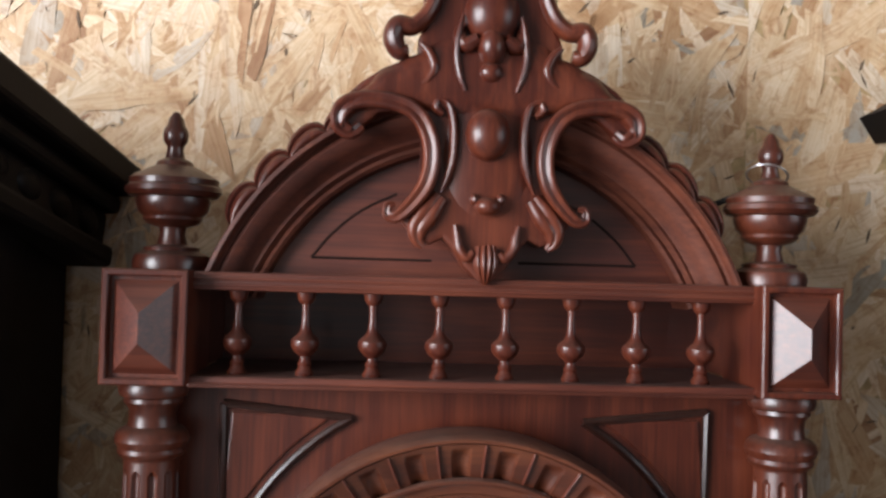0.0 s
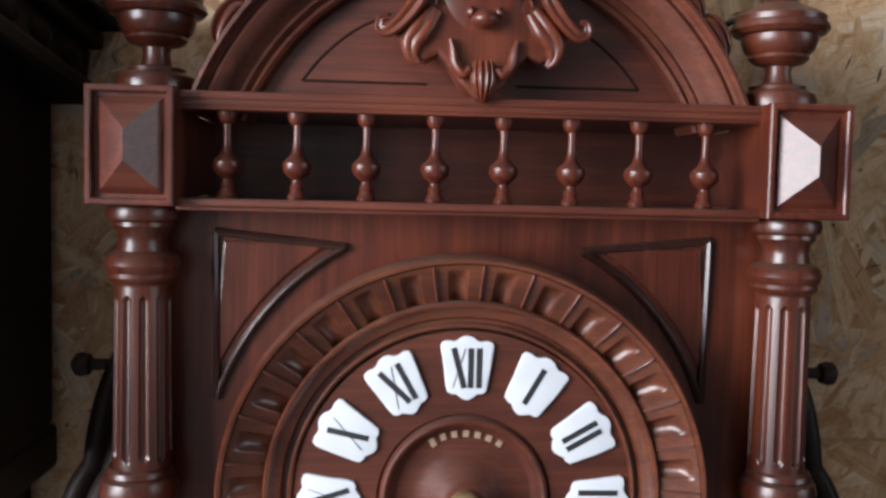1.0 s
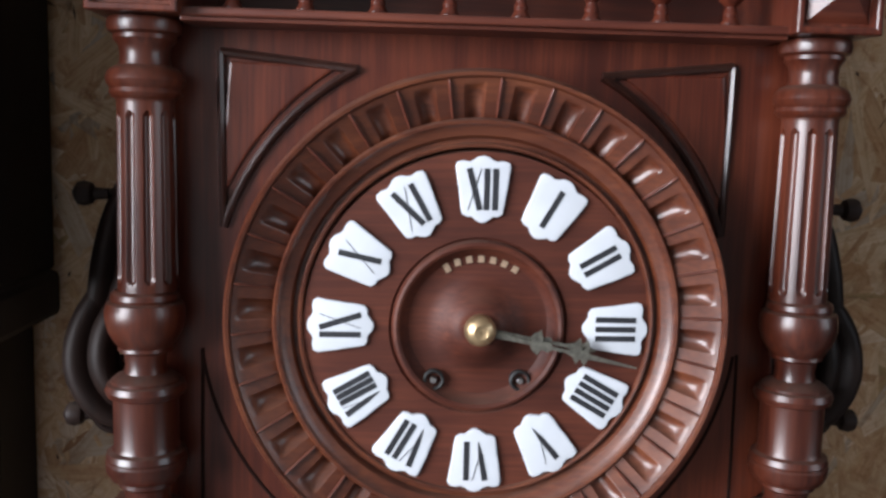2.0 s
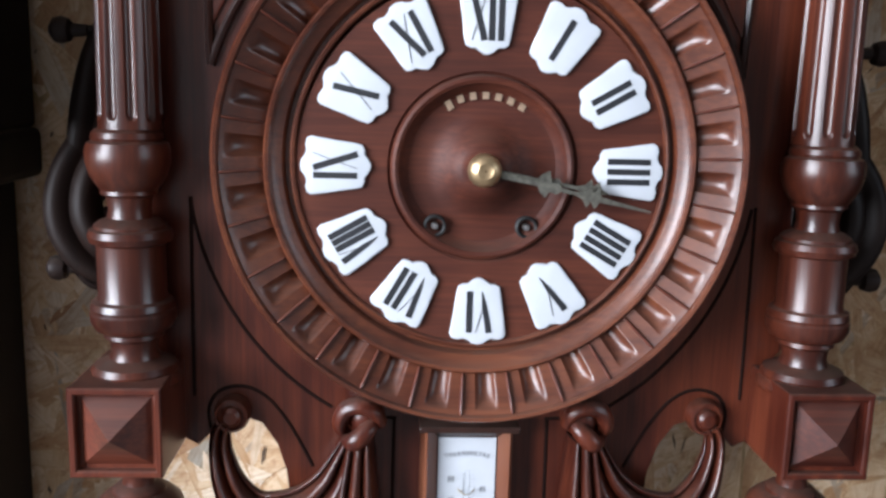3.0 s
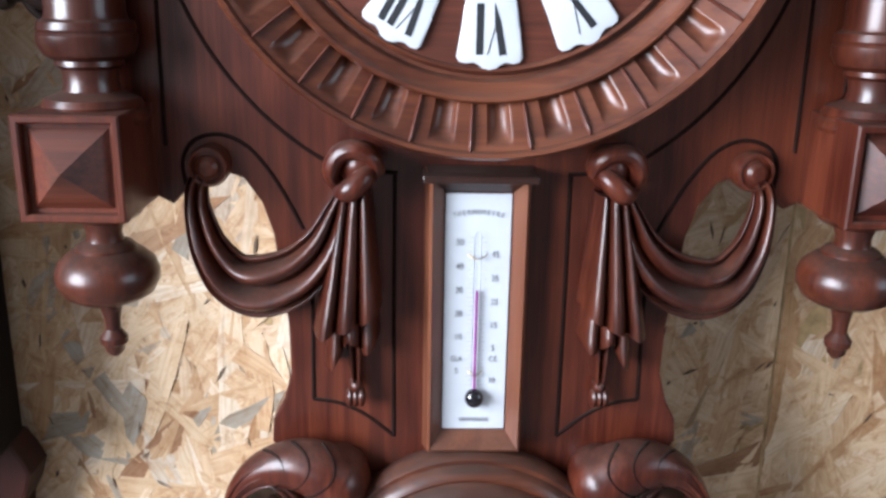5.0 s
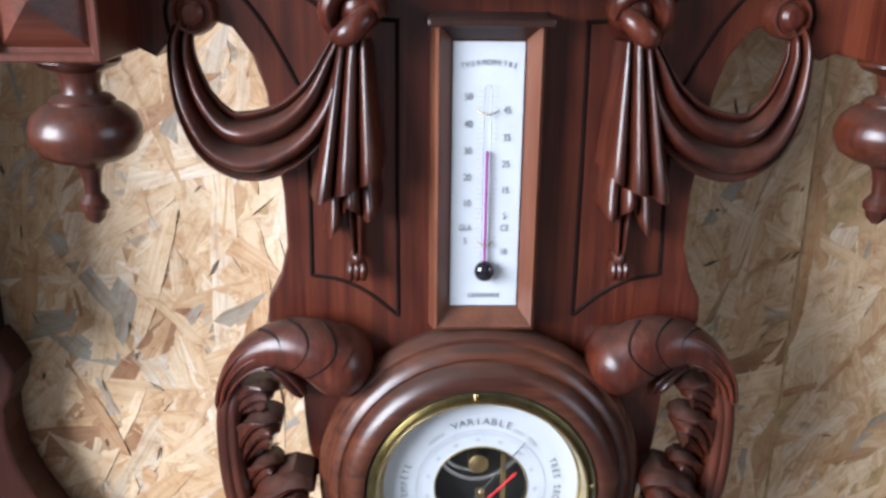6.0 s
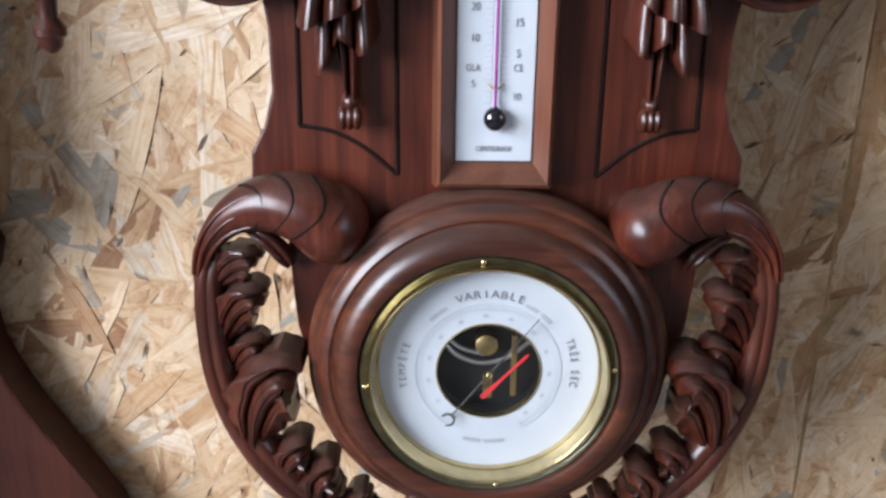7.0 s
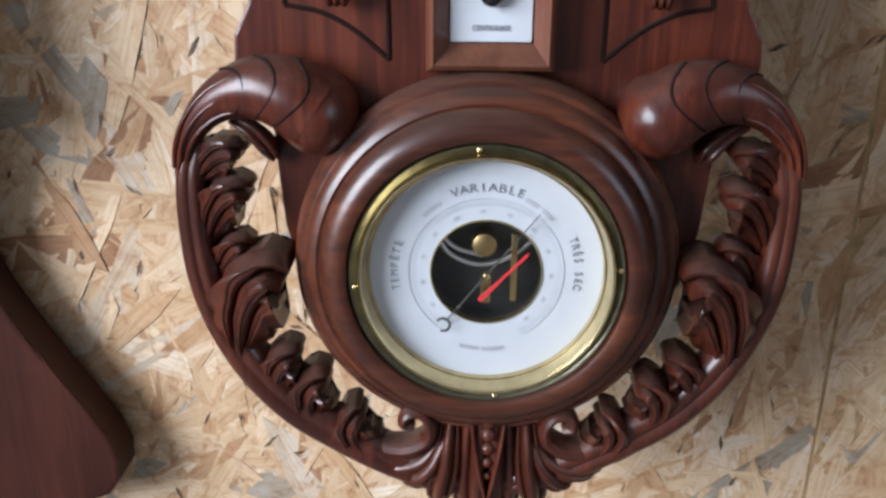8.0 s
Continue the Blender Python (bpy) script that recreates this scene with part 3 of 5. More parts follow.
# dial ring with scooped flutes
RING = [(0.147, 0.0), (0.1540, -0.010), (0.1560, -0.030), (0.1562, -0.046), (0.1552, -0.0530), (0.1534, -0.0565), (0.1516, -0.0560), (0.1502, -0.0530)]
RIBS = [(0.1504, -0.0520)] + [(0.1502 - 0.0230 * k / 16, -0.0540 + 0.0115 * (k / 16) ** 0.9) for k in range(17)]
RING2 = [(0.1272, -0.0420), (0.1268, -0.0450), (0.1255, -0.0465), (0.1238, -0.0460), (0.1225, -0.0440), (0.1205, -0.0425), (0.1185, -0.0415), (0.1165, -0.0405), (0.1152, -0.0380), (0.1148, -0.0355), (0.1125, -0.0355), (0.1118, -0.0395), (0.1108, -0.0405), (0.1095, -0.0400), (0.1088, -0.0385), (0.1088, -0.036)]
NR = 30


def scoop(a, r, y):
    """Each tongue: a thin ridge, a nick, a flat and a round-ended scoop."""
    k = ((a - PH) * NR / (2 * math.pi)) % 1
    u = (k - 0.5) / 0.215
    if abs(u) >= 1:
        return 0.0
    v = (r - 0.1270) / 0.0235
    end = 1 - (max(0.0, v - 0.52) / 0.34) ** 2
    return 0.0050 * (1 - u * u) ** 0.75 * max(0.0, end) ** 0.6


PH = radians(2.6)
ring = part("dial_ring", lathe_y(RING, DX, DZ, 160), RINGWOOD, clock, "round moulded wooden dial frame", True)
part("flute_band", lathe_y(RIBS, DX, DZ, NR * 40, mod=scoop), RINGWOOD, ring, "band of carved scooped flutes", True, 0.9)
part("inner_moulding", lathe_y(RING2, DX, DZ, 160), RINGWOOD, ring, "inner beaded moulding", True)
dart_mesh = None
for i in range(NR):
    a = 2 * math.pi * i / NR + PH
    if dart_mesh is None:
        bm = sweep([(0.1501, -0.0258, 0, 0.0003, 0.001), (0.149, -0.0258, 0, 0.0009, 0.0022), (0.139, -0.0208, 0, 0.0010, 0.0026), (0.130, -0.0165, 0, 0.0008, 0.0024), (0.1273, -0.0153, 0, 0.0004, 0.001)], RND, 3)
        dart = part("dart", bm, WOODX, ring, "", True)
        dart_mesh = dart.data
    else:
        dart = new("dart", dart_mesh)
        dart.parent = ring
    dart.matrix_basis = Matrix.Translation((DX, -0.0275, DZ)) @ Matrix.Rotation(-a, 4, 'Y')

ring.location += Vector((-0.001, 0, 0.003))

# dial
DY = -0.038
dial = part("dial", lathe_y([(0.1105, DY + 0.004), (0.1095, DY), (0.060, DY), (0.0565, DY), (0.055, DY + 0.0015), (0.0545, DY + 0.001), (0.0535, DY - 0.0028), (0.0518, DY - 0.0036), (0.0498, DY - 0.0025), (0.0485, DY + 0.0005), (0.044, DY + 0.0045), (0.034, DY + 0.0055), (0.026, DY + 0.003), (0.019, DY - 0.003), (0.0145, DY - 0.0068), (0.0120, DY - 0.0078), (0.0085, DY - 0.008), (0.001, DY - 0.008)], DX, DZ, 120), WOODDULL, clock, "turned reddish wooden dial with dished centre", True)
bm = lathe_y([(0.0095, DY - 0.006), (0.0099, DY - 0.0125), (0.0092, DY - 0.0155), (0.0072, DY - 0.0178), (0.0045, DY - 0.0190), (0.0032, DY - 0.0184), (0.0005, DY - 0.0184)], DX, DZ, 32)
part("hub_cap", bm, DULLBRASS, clock, "brass hub cap", True)
for x in (-0.0275, 0.0275):
    kh = part("winding_hole", lathe_y([(0.0066, DY + 0.006), (0.0068, DY + 0.0005), (0.0058, DY - 0.0006), (0.0048, DY + 0.0005), (0.0046, DY + 0.012), (0.0005, DY + 0.012)], DX + x, 1.4552, 28), BLACK, dial, "black bushed winding hole", True)
    part("arbor", lathe_y([(0.0022, DY + 0.012), (0.0021, DY - 0.0002), (0.0015, DY - 0.001), (0.0002, DY - 0.001)], DX + x, 1.4552, 12), STEEL, kh, "steel winding square", True)
# the maker's name as plain worn bars
for i in range(7):
    a = radians(90 + (3 - i) * 10.2 - 1)
    bm = box(-0.0019, 0.0019, -0.0003, 0.0003, -0.0021 if i else -0.0034, 0.0021, 0)
    ob = part("inscription_bar", bm, GILT, dial)
    ob.matrix_basis = Matrix.Translation((DX + 0.0425 * math.cos(a), DY + 0.0038, DZ + 0.0425 * math.sin(a))) @ Matrix.Rotation(math.pi / 2 - a, 4, 'Y')

# twelve enamel plates with Roman numerals
OUT = [(0.0, 0.0208), (0.0036, 0.0200), (0.0058, 0.0182), (0.0085, 0.0170), (0.0125, 0.0176), (0.0160, 0.0166), (0.0172, 0.0140), (0.0162, 0.008), (0.0148, -0.001), (0.0136, -0.011), (0.0126, -0.0155), (0.0098, -0.0172), (0.0068, -0.0172), (0.0046, -0.0190), (0.002, -0.0206), (0.0, -0.0210)]
pl_out = OUT + [(-x, z) for x, z in reversed(OUT[1:-1])]
BOLD, THIN = 0.0036, 0.00034


def stroke(bm, x0, z0, x1, z1, w, y, tip=1.0):
    d = Vector((x1 - x0, 0, z1 - z0)).normalized()
    n = Vector((-d.z, 0, d.x)) * (w / 2)
    ps = [Vector((x0, y, z0)) + n, Vector((x1, y, z1)) + n * tip, Vector((x1, y, z1)) - n * tip, Vector((x0, y, z0)) - n]
    fs = [bm.verts.new(p) for p in ps] + [bm.verts.new(p + Vector((0, 0.0006, 0))) for p in ps]
    for f in ((0, 1, 2, 3), (7, 6, 5, 4), (0, 4, 5, 1), (1, 5, 6, 2), (2, 6, 7, 3), (3, 7, 4, 0)):
        bm.faces.new([fs[i] for i in f])


def numeral(text):
    widths = {"I": 0.0048, "V": 0.0088, "X": 0.0088}
    total = sum(widths[c] for c in text)
    k = min(1.25, 0.0205 / total)
    x = -total * k / 2
    top, bot = 0.0128, -0.0128
    bm = bmesh.new()
    y = -0.0033
    for c in text:
        w = widths[c] * k
        if c == "I":
            stroke(bm, x + w / 2, top, x + w / 2, bot, BOLD, y)
        elif c == "V":
            xm = x + w / 2 + 0.0012
            stroke(bm, x + 0.0018, top, (x + 0.0018) * 0.35 + xm * 0.65, top * 0.35 + bot * 0.65, BOLD * 1.05, y, 0.8)
            stroke(bm, (x + 0.0018) * 0.35 + xm * 0.65, top * 0.35 + bot * 0.65, xm, bot, BOLD * 0.84, y, 0.1)
            stroke(bm, x + w - 0.001, top, x + w / 2 + 0.0002, (top + bot) / 2 - 0.003, THIN, y - 0.0001)
        else:
            stroke(bm, x + 0.0014, top, x + w - 0.0014, bot, BOLD, y)
            stroke(bm, x + w - 0.001, top, x + 0.001, bot, THIN, y - 0.0001)
        x += w
    return bm


plate_mesh = None
for i, text in enumerate(("XII", "I", "II", "III", "IIII", "V", "VI", "VII", "VIII", "IX", "X", "XI")):
    a = radians(90 - 30 * i)
    if plate_mesh is None:
        bm = plate(pl_out, -0.003, 0.0, 0.0016)
        np_ob = part("numeral_plate", bm, ENAMEL, clock, "white enamel plate with a black Roman numeral", True, 0.9)
        plate_mesh = np_ob.data
    else:
        np_ob = new("numeral_plate", plate_mesh)
        np_ob.parent = clock
        np_ob.matrix_parent_inverse = Matrix.Translation(clock.location).inverted()
        tagged(np_ob, "white enamel plate with a black Roman numeral")
    rad = 0.0865
    np_ob.matrix_basis = Matrix.Translation((DX + rad * math.cos(a), DY + 0.0002, DZ + rad * math.sin(a))) @ Matrix.Rotation(math.pi / 2 - a, 4, 'Y')
    part("numeral", numeral(text), INK, np_ob, "black Roman numeral " + text)


# hands
def hand(name, ang, length, y):
    bm = bmesh.new()
    pts = [(0.009, 0.0020), (0.02, 0.0017), (0.032, 0.0012), (0.034, 0.0042), (0.038, 0.0068), (0.0395, 0.0026), (0.044, 0.0034), (0.046, 0.0012), (0.055, 0.0010), (0.060, 0.0026), (0.063, 0.0066), (0.0648, 0.0024), (0.068, 0.0062), (0.070, 0.0018), (0.078, 0.0012), (0.090, 0.0009), (1.0, 0.0005)]
    pts = [(x if x < 1 else length, w) for x, w in pts if x < length or x == 1.0]
    out = pts + [(x, -w) for x, w in reversed(pts)]
    c, s = math.cos(ang), math.sin(ang)
    pl = [(DX + x * c - w * s, DZ + x * s + w * c) for x, w in out]
    plate(pl, y - 0.0008, y, 0, bm)
    return part(name, bm, BRONZE, clock, "tarnished pierced bronze hand")


hand("minute_hand", radians(-12.8), 0.101, DY - 0.012)
hand("hour_hand", radians(-9.5), 0.074, DY - 0.0095)

# incised lines on the lower board
for side in (-1, 1):
    def sx(x):
        return CX + side * x
    runs = [
        [(sx(x), z) for x, z in ((0.181, 1.340), (0.181, 1.40), (0.1805, 1.466))],
        [(DX + side * (x - DX), z) for x, z in arc(DX, DZ, 0.1812, -8, -60, 14)],
        [(sx(x), z) for x, z in ((0.171, 1.318), (0.172, 1.332), (0.165, 1.343), (0.150, 1.3465), (0.135, 1.340), (0.122, 1.325), (0.112, 1.308), (0.1045, 1.293))],
        [(sx(x), z) for x, z in ((0.100, 1.262), (0.1005, 1.225), (0.1010, 1.188))],
        [(sx(x), z) for x, z in ((0.1010, 1.188), (0.084, 1.185), (0.068, 1.177), (0.0515, 1.1635))],
        [(sx(0.0515), 1.1635), (sx(0.0515), 1.24), (sx(0.0510), 1.326)],
        [(sx(0.0495), 1.326), (sx(0.061), 1.3265)],
    ]
    for pts in runs:
        part("incised_line", line(pts, 0.0002, 0.0013), GROOVE, backboard, "dark incised line")

# knots, tassels and drapery swags
SWAG = []
for i in range(73):
    a = math.pi * i / 72
    k = 1 - 0.72 * (1 - abs(math.sin(4 * a + 0.5 * math.sin(2 * a)))) ** 1.15
    SWAG.append((math.cos(a) * (0.82 + 0.18 * k), math.sin(a) ** 0.8 * k))
SWAG += [(-0.7, -0.35), (0.7, -0.35)]
KX, KZ = 0.0715, 1.331
bm = blob(CX - KX + 0.002, -0.014, KZ + 0.003, 0.0125, 0.015, 0.0125, seg=24)
sweep([(CX - KX + x, y, KZ + z, w, w * 1.2) for x, y, z, w in ((-0.010, -0.016, -0.010, 0.004), (-0.014, -0.022, 0.000, 0.0052), (-0.009, -0.025, 0.010, 0.0055), (0.001, -0.027, 0.0125, 0.0055), (0.009, -0.026, 0.008, 0.005), (0.012, -0.022, 0.0, 0.004))], RND, 6, bm)
sweep([(CX - KX + x, y, KZ + z, w, w) for x, y, z, w in ((0.010, -0.018, 0.006, 0.003), (0.004, -0.028, -0.002, 0.0058), (-0.004, -0.030, -0.009, 0.0062), (-0.010, -0.024, -0.011, 0.004))], RND, 6, bm)
both("knot", bm, WOOD, clock, "carved ribbon knot")


def drape(top, bottom, hem, folds, y0, y1, amp, bm=None, nv=10):
    """Pleated cloth: x spans top and bottom, hem gives the lower edge across, sharp valleys between round pleats."""
    bm = bm or bmesh.new()
    zt, a0, a1 = top
    b0, b1 = bottom
    nu = folds * 10
    front, back = [], []
    for j in range(nv + 1):
        v = j / nv
        rf, rb = [], []
        for i in range(nu + 1):
            u = i / nu
            k = u * (len(hem) - 1)
            h0, h1 = hem[int(min(k, len(hem) - 2))], hem[int(min(k, len(hem) - 2)) + 1]
            zb = h0 + (h1 - h0) * (k - int(min(k, len(hem) - 2)))
            x = (a0 + (a1 - a0) * u) * (1 - v) + (b0 + (b1 - b0) * u) * v
            rise = abs(math.sin(math.pi * folds * u)) ** 0.7
            y = y0 + (y1 - y0) * v - amp * (0.55 + 0.45 * v) * rise
            y += 0.9 * amp * (2 * u - 1) ** 4
            if j == nv:
                y += 0.0012
            z = zt + (zb - zt) * v
            rf.append(bm.verts.new((CX + x, y, z)))
            rb.append(bm.verts.new((CX + x, min(0.004, y + 0.010), z)))
        front.append(rf)
        back.append(rb)
    for j in range(nv):
        for i in range(nu):
            bm.faces.new((front[j][i], front[j + 1][i], front[j + 1][i + 1], front[j][i + 1]))
            bm.faces.new((back[j][i], back[j][i + 1], back[j + 1][i + 1], back[j + 1][i]))
        for i in (0, nu):
            q = (front[j][i], back[j][i], back[j + 1][i], front[j + 1][i])
            bm.faces.new(q if i == 0 else q[::-1])
    for i in range(nu):
        bm.faces.new((front[nv][i], back[nv][i], back[nv][i + 1], front[nv][i + 1]))
        bm.faces.new((front[0][i], front[0][i + 1], back[0][i + 1], back[0][i]))
    return bm


bm = drape((1.318, -0.0825, -0.0645), (-0.0985, -0.0580), (1.2385, 1.2370, 1.2400, 1.2425, 1.2440, 1.2490, 1.2540), 3, -0.018, -0.0245, 0.0105)
drape((1.258, -0.0900, -0.0620), (-0.0925, -0.0595), (1.2165, 1.2150, 1.2215, 1.2330, 1.2300, 1.2240, 1.2260, 1.2330), 3, -0.012, -0.0150, 0.009, bm)
drape((1.240, -0.0830, -0.0675), (-0.0775, -0.0700), (1.2090, 1.2030, 1.2020, 1.2060), 2, -0.008, -0.0090, 0.008, bm)
blob(CX - 0.0740, -0.009, 1.2020, 0.0046, 0.007, 0.0052, bm, 14)
for k in range(3):
    blob(CX - 0.0742 + (k - 1) * 0.0034, -0.0110, 1.1945, 0.0028, 0.0056, 0.0062, bm, 14)
both("tassel", bm, CARVED, clock, "carved hanging drapery fold")
bm = sweep([(CX + x, y, z, w, d) for x, y, z, w, d in ((-0.0785, -0.014, 1.319, 0.005, 0.008), (-0.0835, -0.013, 1.307, 0.0075, 0.010), (-0.0920, -0.012, 1.287, 0.0130, 0.014), (-0.1070, -0.011, 1.2715, 0.0170, 0.018), (-0.1275, -0.010, 1.2640, 0.0190, 0.020), (-0.1445, -0.008, 1.2680, 0.0165, 0.018), (-0.1570, -0.006, 1.2840, 0.0120, 0.015), (-0.1630, -0.004, 1.3035, 0.0085, 0.012), (-0.1635, -0.003, 1.3165, 0.0070, 0.010), (-0.1595, -0.004, 1.3255, 0.0055, 0.008))], SWAG, 9)
both("swag", bm, CARVED, clock, "carved draped swag")
bm = lathe_y([(0.0115, 0.004), (0.0118, -0.006), (0.0105, -0.0105), (0.0088, -0.011), (0.0085, -0.009), (0.0068, -0.0095), (0.0062, -0.0125), (0.004, -0.0145), (0.0003, -0.015)], CX - 0.156, 1.330, 32)
both("rosette", bm, WOOD, clock, "turned round rosette")


# words
def letters(text, size, extrude=0.00012):
    cu = bpy.data.curves.new("word", 'FONT')
    cu.body, cu.size, cu.align_x, cu.align_y, cu.extrude = text, size, 'CENTER', 'CENTER', extrude
    ob = bpy.data.objects.new("word", cu)
    scene.collection.objects.link(ob)
    bpy.context.view_layer.update()
    me = bpy.data.meshes.new_from_object(ob.evaluated_get(bpy.context.evaluated_depsgraph_get()))
    bpy.data.objects.remove(ob)
    bm = bmesh.new()
    bm.from_mesh(me)
    bpy.data.meshes.remove(me)
    bmesh.ops.rotate(bm, verts=bm.verts[:], cent=(0, 0, 0), matrix=Matrix.Rotation(math.pi / 2, 3, 'X'))
    return bm


def flat_word(name, text, x, y, z, size, material, parent, sx=1.0):
    bm = letters(text, size)
    for v in bm.verts:
        v.co = (v.co.x * sx + x, v.co.y + y, v.co.z + z)
    return part(name, bm, material, parent, "printed word " + text)


def arc_word(name, text, cx, cz, r, mid, step, y, size, material, parent, sx=1.0):
    """Letters standing on a circle, tops outward; angles in degrees from three o'clock."""
    bm = bmesh.new()
    n = len(text)
    for i, ch in enumerate(text):
        if ch == " ":
            continue
        a = radians(mid - (i - (n - 1) / 2) * step)
        lb = letters(ch, size)
        m_ = Matrix.Translation((cx + r * math.cos(a), y, cz + r * math.sin(a))) @ Matrix.Rotation(math.pi / 2 - a, 4, 'Y') @ Matrix.Diagonal((sx, 1, 1, 1))
        lb.transform(m_)
        tmp = bpy.data.meshes.new("tmp")
        lb.to_mesh(tmp)
        lb.free()
        bm.from_mesh(tmp)
        bpy.data.meshes.remove(tmp)
    return part(name, bm, material, parent, "printed word " + text)


# thermometer
TX = CX - 0.0015
thermo = part("thermometer", box(TX - 0.021, TX + 0.021, -0.008, 0.001, 1.174, 1.324), WOOD, clock, "thermometer in a bevelled wooden frame")
FX, FI = 0.0285, 0.0198


def frame_bar(pts):
    """Bar with a sloping inner face from four (x, z) corners: outer pair, then inner pair."""
    bm = bmesh.new()
    (a, b2, c, d) = pts
    k = 0.32
    lo = [(a[0] + (a[0] - d[0]) * k, a[1] + (a[1] - d[1]) * k), (b2[0] + (b2[0] - c[0]) * k, b2[1] + (b2[1] - c[1]) * k)]
    va = [bm.verts.new((p[0], 0.001, p[1])) for p in lo] + [bm.verts.new((p[0], yy, p[1])) for p, yy in ((a, -0.0175), (b2, -0.0175))]
    mid = [((c[0] - b2[0]) * 0.2 + b2[0], (c[1] - b2[1]) * 0.2 + b2[1]), ((d[0] - a[0]) * 0.2 + a[0], (d[1] - a[1]) * 0.2 + a[1])]
    vm = [bm.verts.new((mid[1][0], -0.0195, mid[1][1])), bm.verts.new((mid[0][0], -0.0195, mid[0][1]))]
    vi = [bm.verts.new((d[0], -0.0105, d[1])), bm.verts.new((c[0], -0.0105, c[1]))]
    vb = [bm.verts.new((d[0], 0.001, d[1])), bm.verts.new((c[0], 0.001, c[1]))]
    for q in ((va[0], va[1], va[3], va[2]), (va[2], va[3], vm[1], vm[0]), (vm[0], vm[1], vi[1], vi[0]), (vi[0], vi[1], vb[1], vb[0]), (va[0], va[2], vm[0], vi[0], vb[0]), (va[1], vb[1], vi[1], vm[1], va[3]), (va[0], vb[0], vb[1], va[1])):
        bm.faces.new(q)
    return bm


z0, z1, i0, i1 = 1.1655, 1.3315, 1.1765, 1.3215
# the top bar takes dark walnut for its shade, the others the lit tone
for pts in (((TX - FX, z0), (TX - FX, z1), (TX - FI, i1), (TX - FI, i0)), ((TX + FX, z1), (TX + FX, z0), (TX + FI, i0), (TX + FI, i1)), ((TX - FX, z1), (TX + FX, z1), (TX + FI, i1), (TX - FI, i1)), ((TX + FX, z0), (TX - FX, z0), (TX - FI, i0), (TX + FI, i0))):
    part("frame_bar", frame_bar(pts), WOODD if pts[0][1] == pts[1][1] == z1 else LITWOOD, thermo)
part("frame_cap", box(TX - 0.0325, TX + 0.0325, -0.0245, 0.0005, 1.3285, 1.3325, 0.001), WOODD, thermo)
PY = -0.0105
scale_plate = part("scale_plate", box(TX - 0.0192, TX + 0.0192, PY, PY + 0.002, 1.177, 1.3205, 0.0006), CARD, thermo, "white milk-glass scale plate")
arc_word("lettering", "THERMOMETRE", TX, 1.2545, 0.0555, 90, 2.9, PY - 0.0003, 0.0042, INKGREY, thermo, 0.75)
for k, (a, b2) in enumerate((("50", "45"), ("40", "35"), ("30", "25"), ("20", "15"), ("10", "5"))):
    flat_word("number", a, TX - 0.0105, PY - 0.0003, 1.2925 - 0.0142 * k, 0.0054, INKGREY, thermo, 0.85)
    flat_word("number", b2, TX + 0.0105, PY - 0.0003, 1.2855 - 0.0142 * k, 0.0054, INKGREY, thermo, 0.85)
flat_word("lettering", "GLA", TX - 0.0112, PY - 0.0003, 1.2220, 0.0050, INKGREY, thermo, 0.75)
flat_word("lettering", "CE", TX + 0.0108, PY - 0.0003, 1.2220, 0.0050, INKGREY, thermo, 0.8)
flat_word("number", "5", TX - 0.011, PY - 0.0003, 1.2145, 0.0050, INKGREY, thermo)
flat_word("number", "10", TX + 0.0105, PY - 0.0003, 1.2085, 0.0050, INKGREY, thermo, 0.85)
flat_word("lettering", "CENTIGRADE", TX, PY - 0.0003, 1.1832, 0.0036, INKGREY, thermo, 0.82)
bm = bmesh.new()
for k in range(34):
    w = 0.0022 if k % 2 else 0.0034
    z = 1.2055 + k * 0.00272
    box(TX - 0.0022 - w, TX - 0.0022, PY - 0.0003, PY, z, z + 0.00025, bm=bm)
    box(TX + 0.0022, TX + 0.0022 + w, PY - 0.0003, PY, z, z + 0.00025, bm=bm)
part("graduation", bm, INKPALE, scale_plate)
tube = part("glass_tube", turned([(1.204, 0.0021), (1.296, 0.0021), (1.2985, 0.0015), (1.299, 0.0004)], TX, PY - 0.0022, 16), TUBE, thermo, "thin glass tube", True)
part("spirit_column", turned([(1.2005, 0.0008), (1.2645, 0.0008)], TX, PY - 0.0022, 10), SPIRIT, tube, "violet spirit column", True)
part("bulb", blob(TX, PY - 0.0035, 1.1985, 0.0058, 0.0048, 0.0058, seg=24), BULB, thermo, "glossy dark bulb", True)
for z, w in ((1.2845, 0.0058), (1.2135, 0.0042)):
    part("wire_clip", sweep([(TX - w, PY - 0.0003, z + 0.0014, 0.0003, 0.0003), (TX - w * 0.6, PY - 0.002, z, 0.0003, 0.0003), (TX, PY - 0.0046, z - 0.0006, 0.0003, 0.0003), (TX + w * 0.6, PY - 0.002, z, 0.0003, 0.0003), (TX + w, PY - 0.0003, z + 0.0014, 0.0003, 0.0003)], section_round(6), 5), OLDBRASS, thermo, "brass wire clip", True)

thermo.location += Vector((-0.001, 0, -0.0036))

